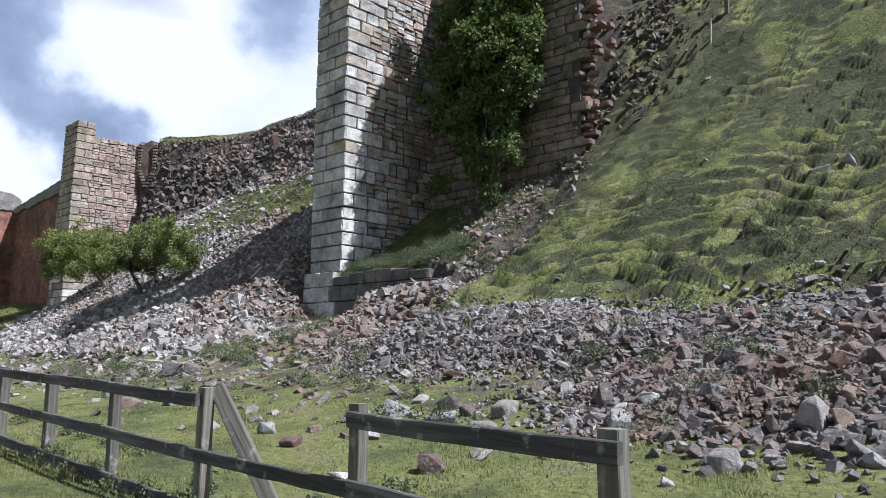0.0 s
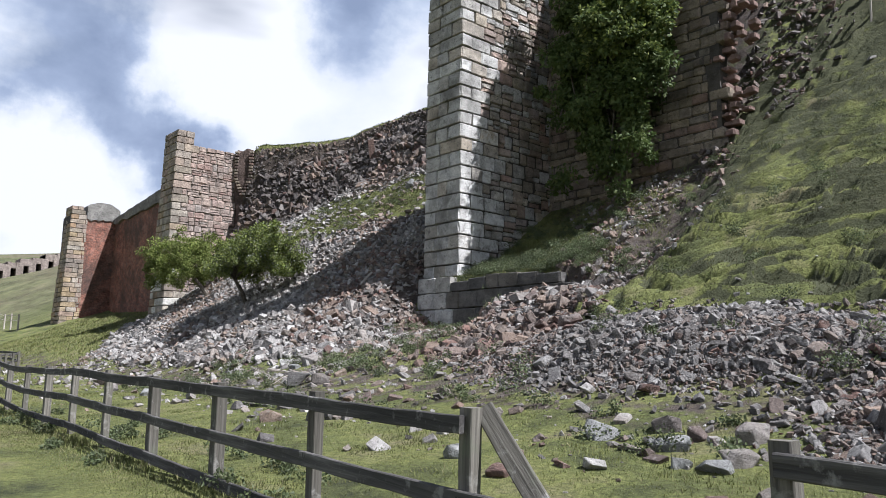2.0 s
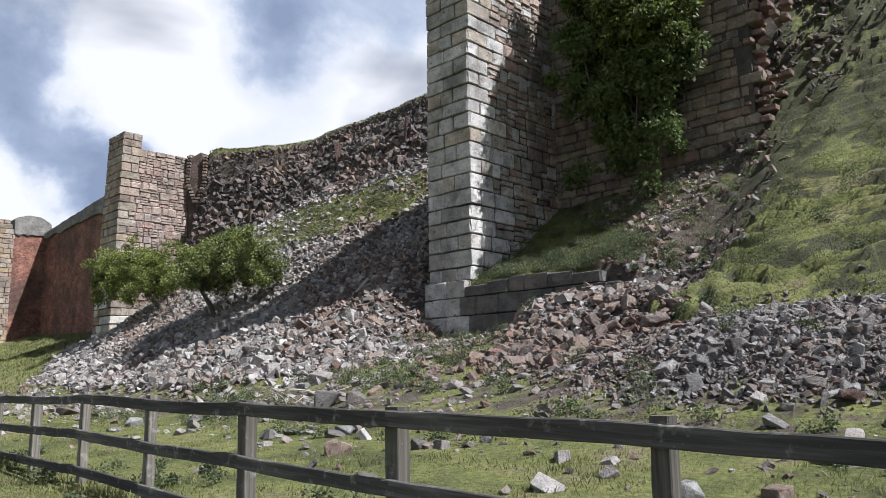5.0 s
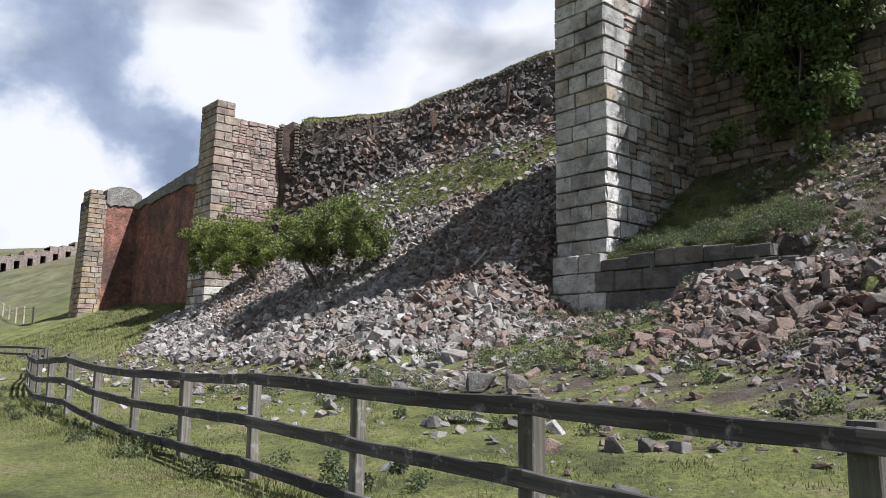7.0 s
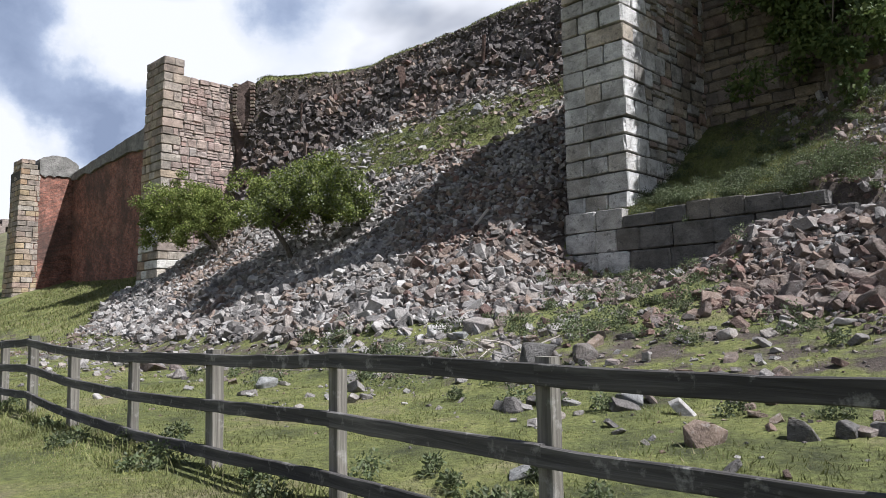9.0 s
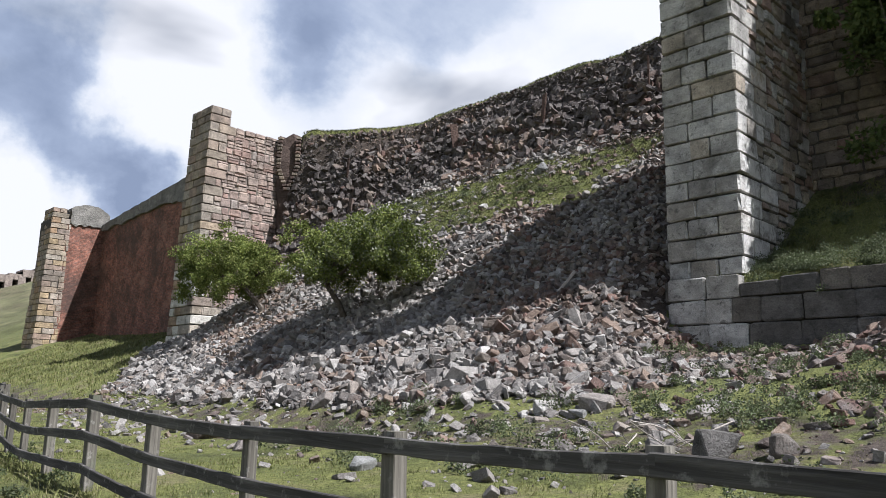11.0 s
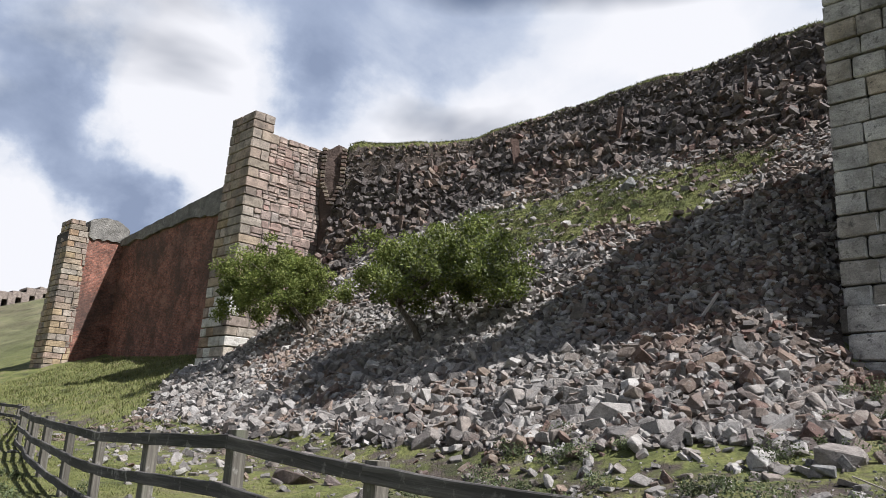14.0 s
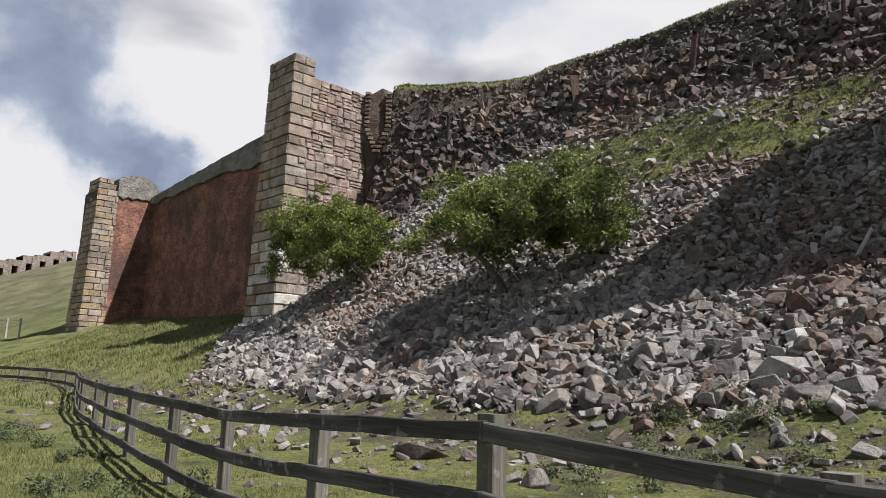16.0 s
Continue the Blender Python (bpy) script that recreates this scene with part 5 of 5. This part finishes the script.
def bent_rod(name, label, pts, rad, mat, category):
    t = thing(name, label, category, pts[0])
    bm = bmesh.new()
    P = [Vector(p) for p in pts]
    fine = []
    for i in range(len(P) - 1):
        a, b, c, d = P[max(i - 1, 0)], P[i], P[i + 1], P[min(i + 2, len(P) - 1)]
        for k in range(5):
            u = k / 5
            fine.append(0.5 * ((2 * b) + (c - a) * u + (2 * a - 5 * b + 4 * c - d) * u * u + (3 * b - a - 3 * c + d) * u ** 3))
    fine.append(P[-1])
    limb_tube(bm, fine, [rad] * len(fine), 5)
    part("rod", bm, mat, t)


def rods():
    r = random.Random(44)
    for x in (-38.0, -35.3, -33.2, -31.0, -28.6, -26.8, -25.5):
        y = float(rim(x)[0]) - 0.5
        at = lambda dx, dy, up: (x + dx, y - dy, float(height(x + dx, y - dy)) + up)
        pts = [at(0, 0, -0.05), at(0.3, 0.5, 0.12), at(0.7 + r.uniform(-0.4, 0.4), 1.1, 0.22), at(0.9 + r.uniform(-0.6, 0.6), 1.7, 0.1)]
        bent_rod("bent_rod", "bent rusty tie rod hanging from the rim", pts, 0.028, RUSTY, "rod")
    for i in range(9):
        x, y = -17.3 + r.uniform(-0.6, 0.6), 8.5 + r.uniform(-0.4, 0.4)
        z = float(height(x, y))
        a = r.uniform(0, 6.28)
        pts = [(x, y, z), (x + 0.35 * math.cos(a), y + 0.35 * math.sin(a), z + 0.2), (x + 0.75 * math.cos(a + 0.4), y + 0.75 * math.sin(a + 0.4), z + r.uniform(0.12, 0.4))]
        bent_rod("dead_branch", "bleached dead branch lying in the weeds", pts, 0.008, PALE_WOOD, "branch")


rods()


# ---- grass and weeds ----
def blades(g, x, y, tall, wide, per, spread):
    n = len(x)
    X, Y = np.repeat(x, per) + g.normal(0, spread, n * per), np.repeat(y, per) + g.normal(0, spread, n * per)
    Z = height(X, Y) - 0.01
    H = np.repeat(tall, per) * g.uniform(0.5, 1.2, n * per)
    W = np.repeat(wide, per) * g.uniform(0.7, 1.3, n * per)
    a = g.uniform(0, 6.283, n * per)
    lean = g.normal(0, 0.45, (n * per, 2)) * H[:, None]
    p = np.stack([X, Y, Z], 1)
    side = np.stack([np.cos(a), np.sin(a), 0 * a], 1) * W[:, None] / 2
    tip = p + np.concatenate([lean, H[:, None]], 1)
    v = np.stack([p - side, p + side, tip], 1).reshape(-1, 3)
    return v, np.arange(len(v)).reshape(-1, 3)


def make_grass():
    g = np.random.default_rng(55)
    open_turf = lambda x, y: 1 - np.clip(bare(x, y) * 1.5, 0, 1)
    sets = []
    # mown track side, rough strip by the fence, slope
    x, y = scatter(g, 30000, -34, -1, 0.9, 3.0, lambda x, y: open_turf(x, y) * 0.9)
    sets.append(blades(g, x, y, 0.014 + 0.022 * smooth(y, 1.9, 2.8), np.full(len(x), 0.010), 6, 0.05))
    x, y = scatter(g, 36000, -36, 2, 2.8, 9.8, lambda x, y: open_turf(x, y) * (0.35 + 0.65 * wave(x, y, 0.7, 2)))
    sets.append(blades(g, x, y, 0.022 + 0.055 * wave(x, y, 0.6, 5) ** 2 + 0.06 * np.exp(-(((y - 3.1 - 0.03 * np.maximum(-x - 12, 0)) / 0.35) ** 2)), np.full(len(x), 0.013), 6, 0.05))
    x, y = scatter(g, 26000, -15, 2, 9.5, 24, lambda x, y: open_turf(x, y) * (1 - 0.9 * riser(x, y)))
    v, f = blades(g, x, y, 0.025 + 0.04 * wave(x, y, 0.8, 6), np.full(len(x), 0.016), 6, 0.09)
    tagged(new("hill_grass", fast_mesh("hill_grass", v, f, HILL_GRASS)), "short grazed grass on the hillside treads", "grass", kind="stuff")
    x, y = scatter(g, 9000, -38, -24, 17, 22, lambda x, y: turf_patch(x, y))
    v, f = blades(g, x, y, 0.03 + 0.10 * wave(x, y, 0.7, 3), np.full(len(x), 0.026), 7, 0.12)
    tagged(new("tongue_grass", fast_mesh("tongue_grass", v, f, HILL_GRASS)), "tufted grass tongue high on the collapsed bay", "grass", kind="stuff")
    x, y = scatter(g, 7000, -20, -12, 14.9, 19, lambda x, y: np.clip(bench(x, y), 0, 1) * 0.8)
    sets.append(blades(g, x, y, 0.04 + 0.14 * wave(x, y, 0.55, 4) ** 2, np.full(len(x), 0.018), 7, 0.08))
    x, y = scatter(g, 9000, -62, -36, 6, 18, lambda x, y: open_turf(x, y) * 0.8)
    sets.append(blades(g, x, y, np.full(len(x), 0.14), np.full(len(x), 0.04), 5, 0.15))
    V, F, base = [], [], 0
    for v, f in sets:
        V.append(v)
        F.append(f + base)
        base += len(v)
    ob = new("grass", fast_mesh("grass", np.concatenate(V), np.concatenate(F), GRASS))
    tagged(ob, "short sunlit grass tufts over track verge and hillside", "grass", kind="stuff")
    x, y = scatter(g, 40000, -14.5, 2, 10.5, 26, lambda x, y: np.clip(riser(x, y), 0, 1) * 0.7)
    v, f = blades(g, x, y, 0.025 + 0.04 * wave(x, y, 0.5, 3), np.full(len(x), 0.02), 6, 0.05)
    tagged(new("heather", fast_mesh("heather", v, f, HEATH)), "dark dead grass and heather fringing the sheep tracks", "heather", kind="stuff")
    # rim turf overhanging the slumped face
    x, y = scatter(g, 30000, -42.5, -19, 19, 26.5, lambda x, y: 0.95 * (y > rim(x)[0] - 0.12) * (y < rim(x)[0] + 1.0))
    v, f = blades(g, x, y, np.full(len(x), 0.10), np.full(len(x), 0.035), 6, 0.09)
    tagged(new("rim_turf", fast_mesh("rim_turf", v, f, HILL_GRASS)), "short olive turf overhanging along the rim", "grass", kind="stuff")


make_grass()


def make_weeds():
    g = np.random.default_rng(66)
    c, s = [], []
    spots = [scatter(g, 150, -19.0, -14.2, 14.98, 16.2, lambda x, y: 0.3 + 0.6 * smooth(wave(x, y, 0.9, 6), 0.3, 0.6)), scatter(g, 90, -20.5, -15.5, 9.8, 14.5, lambda x, y: 0 * x + 0.7), scatter(g, 260, -24, 1, 6.6, 10.6, lambda x, y: 0.2 + 0.8 * wave(x, y, 2.0, 1) ** 2), scatter(g, 120, -34, -4, 2.7, 4.4, lambda x, y: 0 * x + 0.6), scatter(g, 260, -19, -12.4, 14.95, 18.8, lambda x, y: 0.25 + 0.75 * smooth(rough_wave(x, y, 1.6, 2), 0.4, 0.6)), scatter(g, 70, -14, 1, 10.5, 19, lambda x, y: 0 * x + 0.7), scatter(g, 40, -36, -26, 17.5, 20.5, lambda x, y: 0 * x + 0.7)]
    for (x, y), (lo, hi) in zip(spots, ((0.14, 0.30), (0.10, 0.28), (0.10, 0.30), (0.07, 0.17), (0.09, 0.22), (0.12, 0.30), (0.2, 0.4))):
        z = height(x, y)
        k = g.uniform(lo, hi, len(x))
        for i in range(3):
            c.append(np.stack([x + g.normal(0, 0.6, len(x)) * k, y + g.normal(0, 0.6, len(x)) * k, z + k * g.uniform(0.2, 0.9, len(x))], 1))
            s.append(k * 0.75)
    v, f = leaf_cloud(np.concatenate(c), np.concatenate(s), 75, 0.038, 67)
    tagged(new("weeds", fast_mesh("weeds", v, f, WEED)), "low nettles and thistles among stones and turf", "weeds", kind="stuff")


make_weeds()
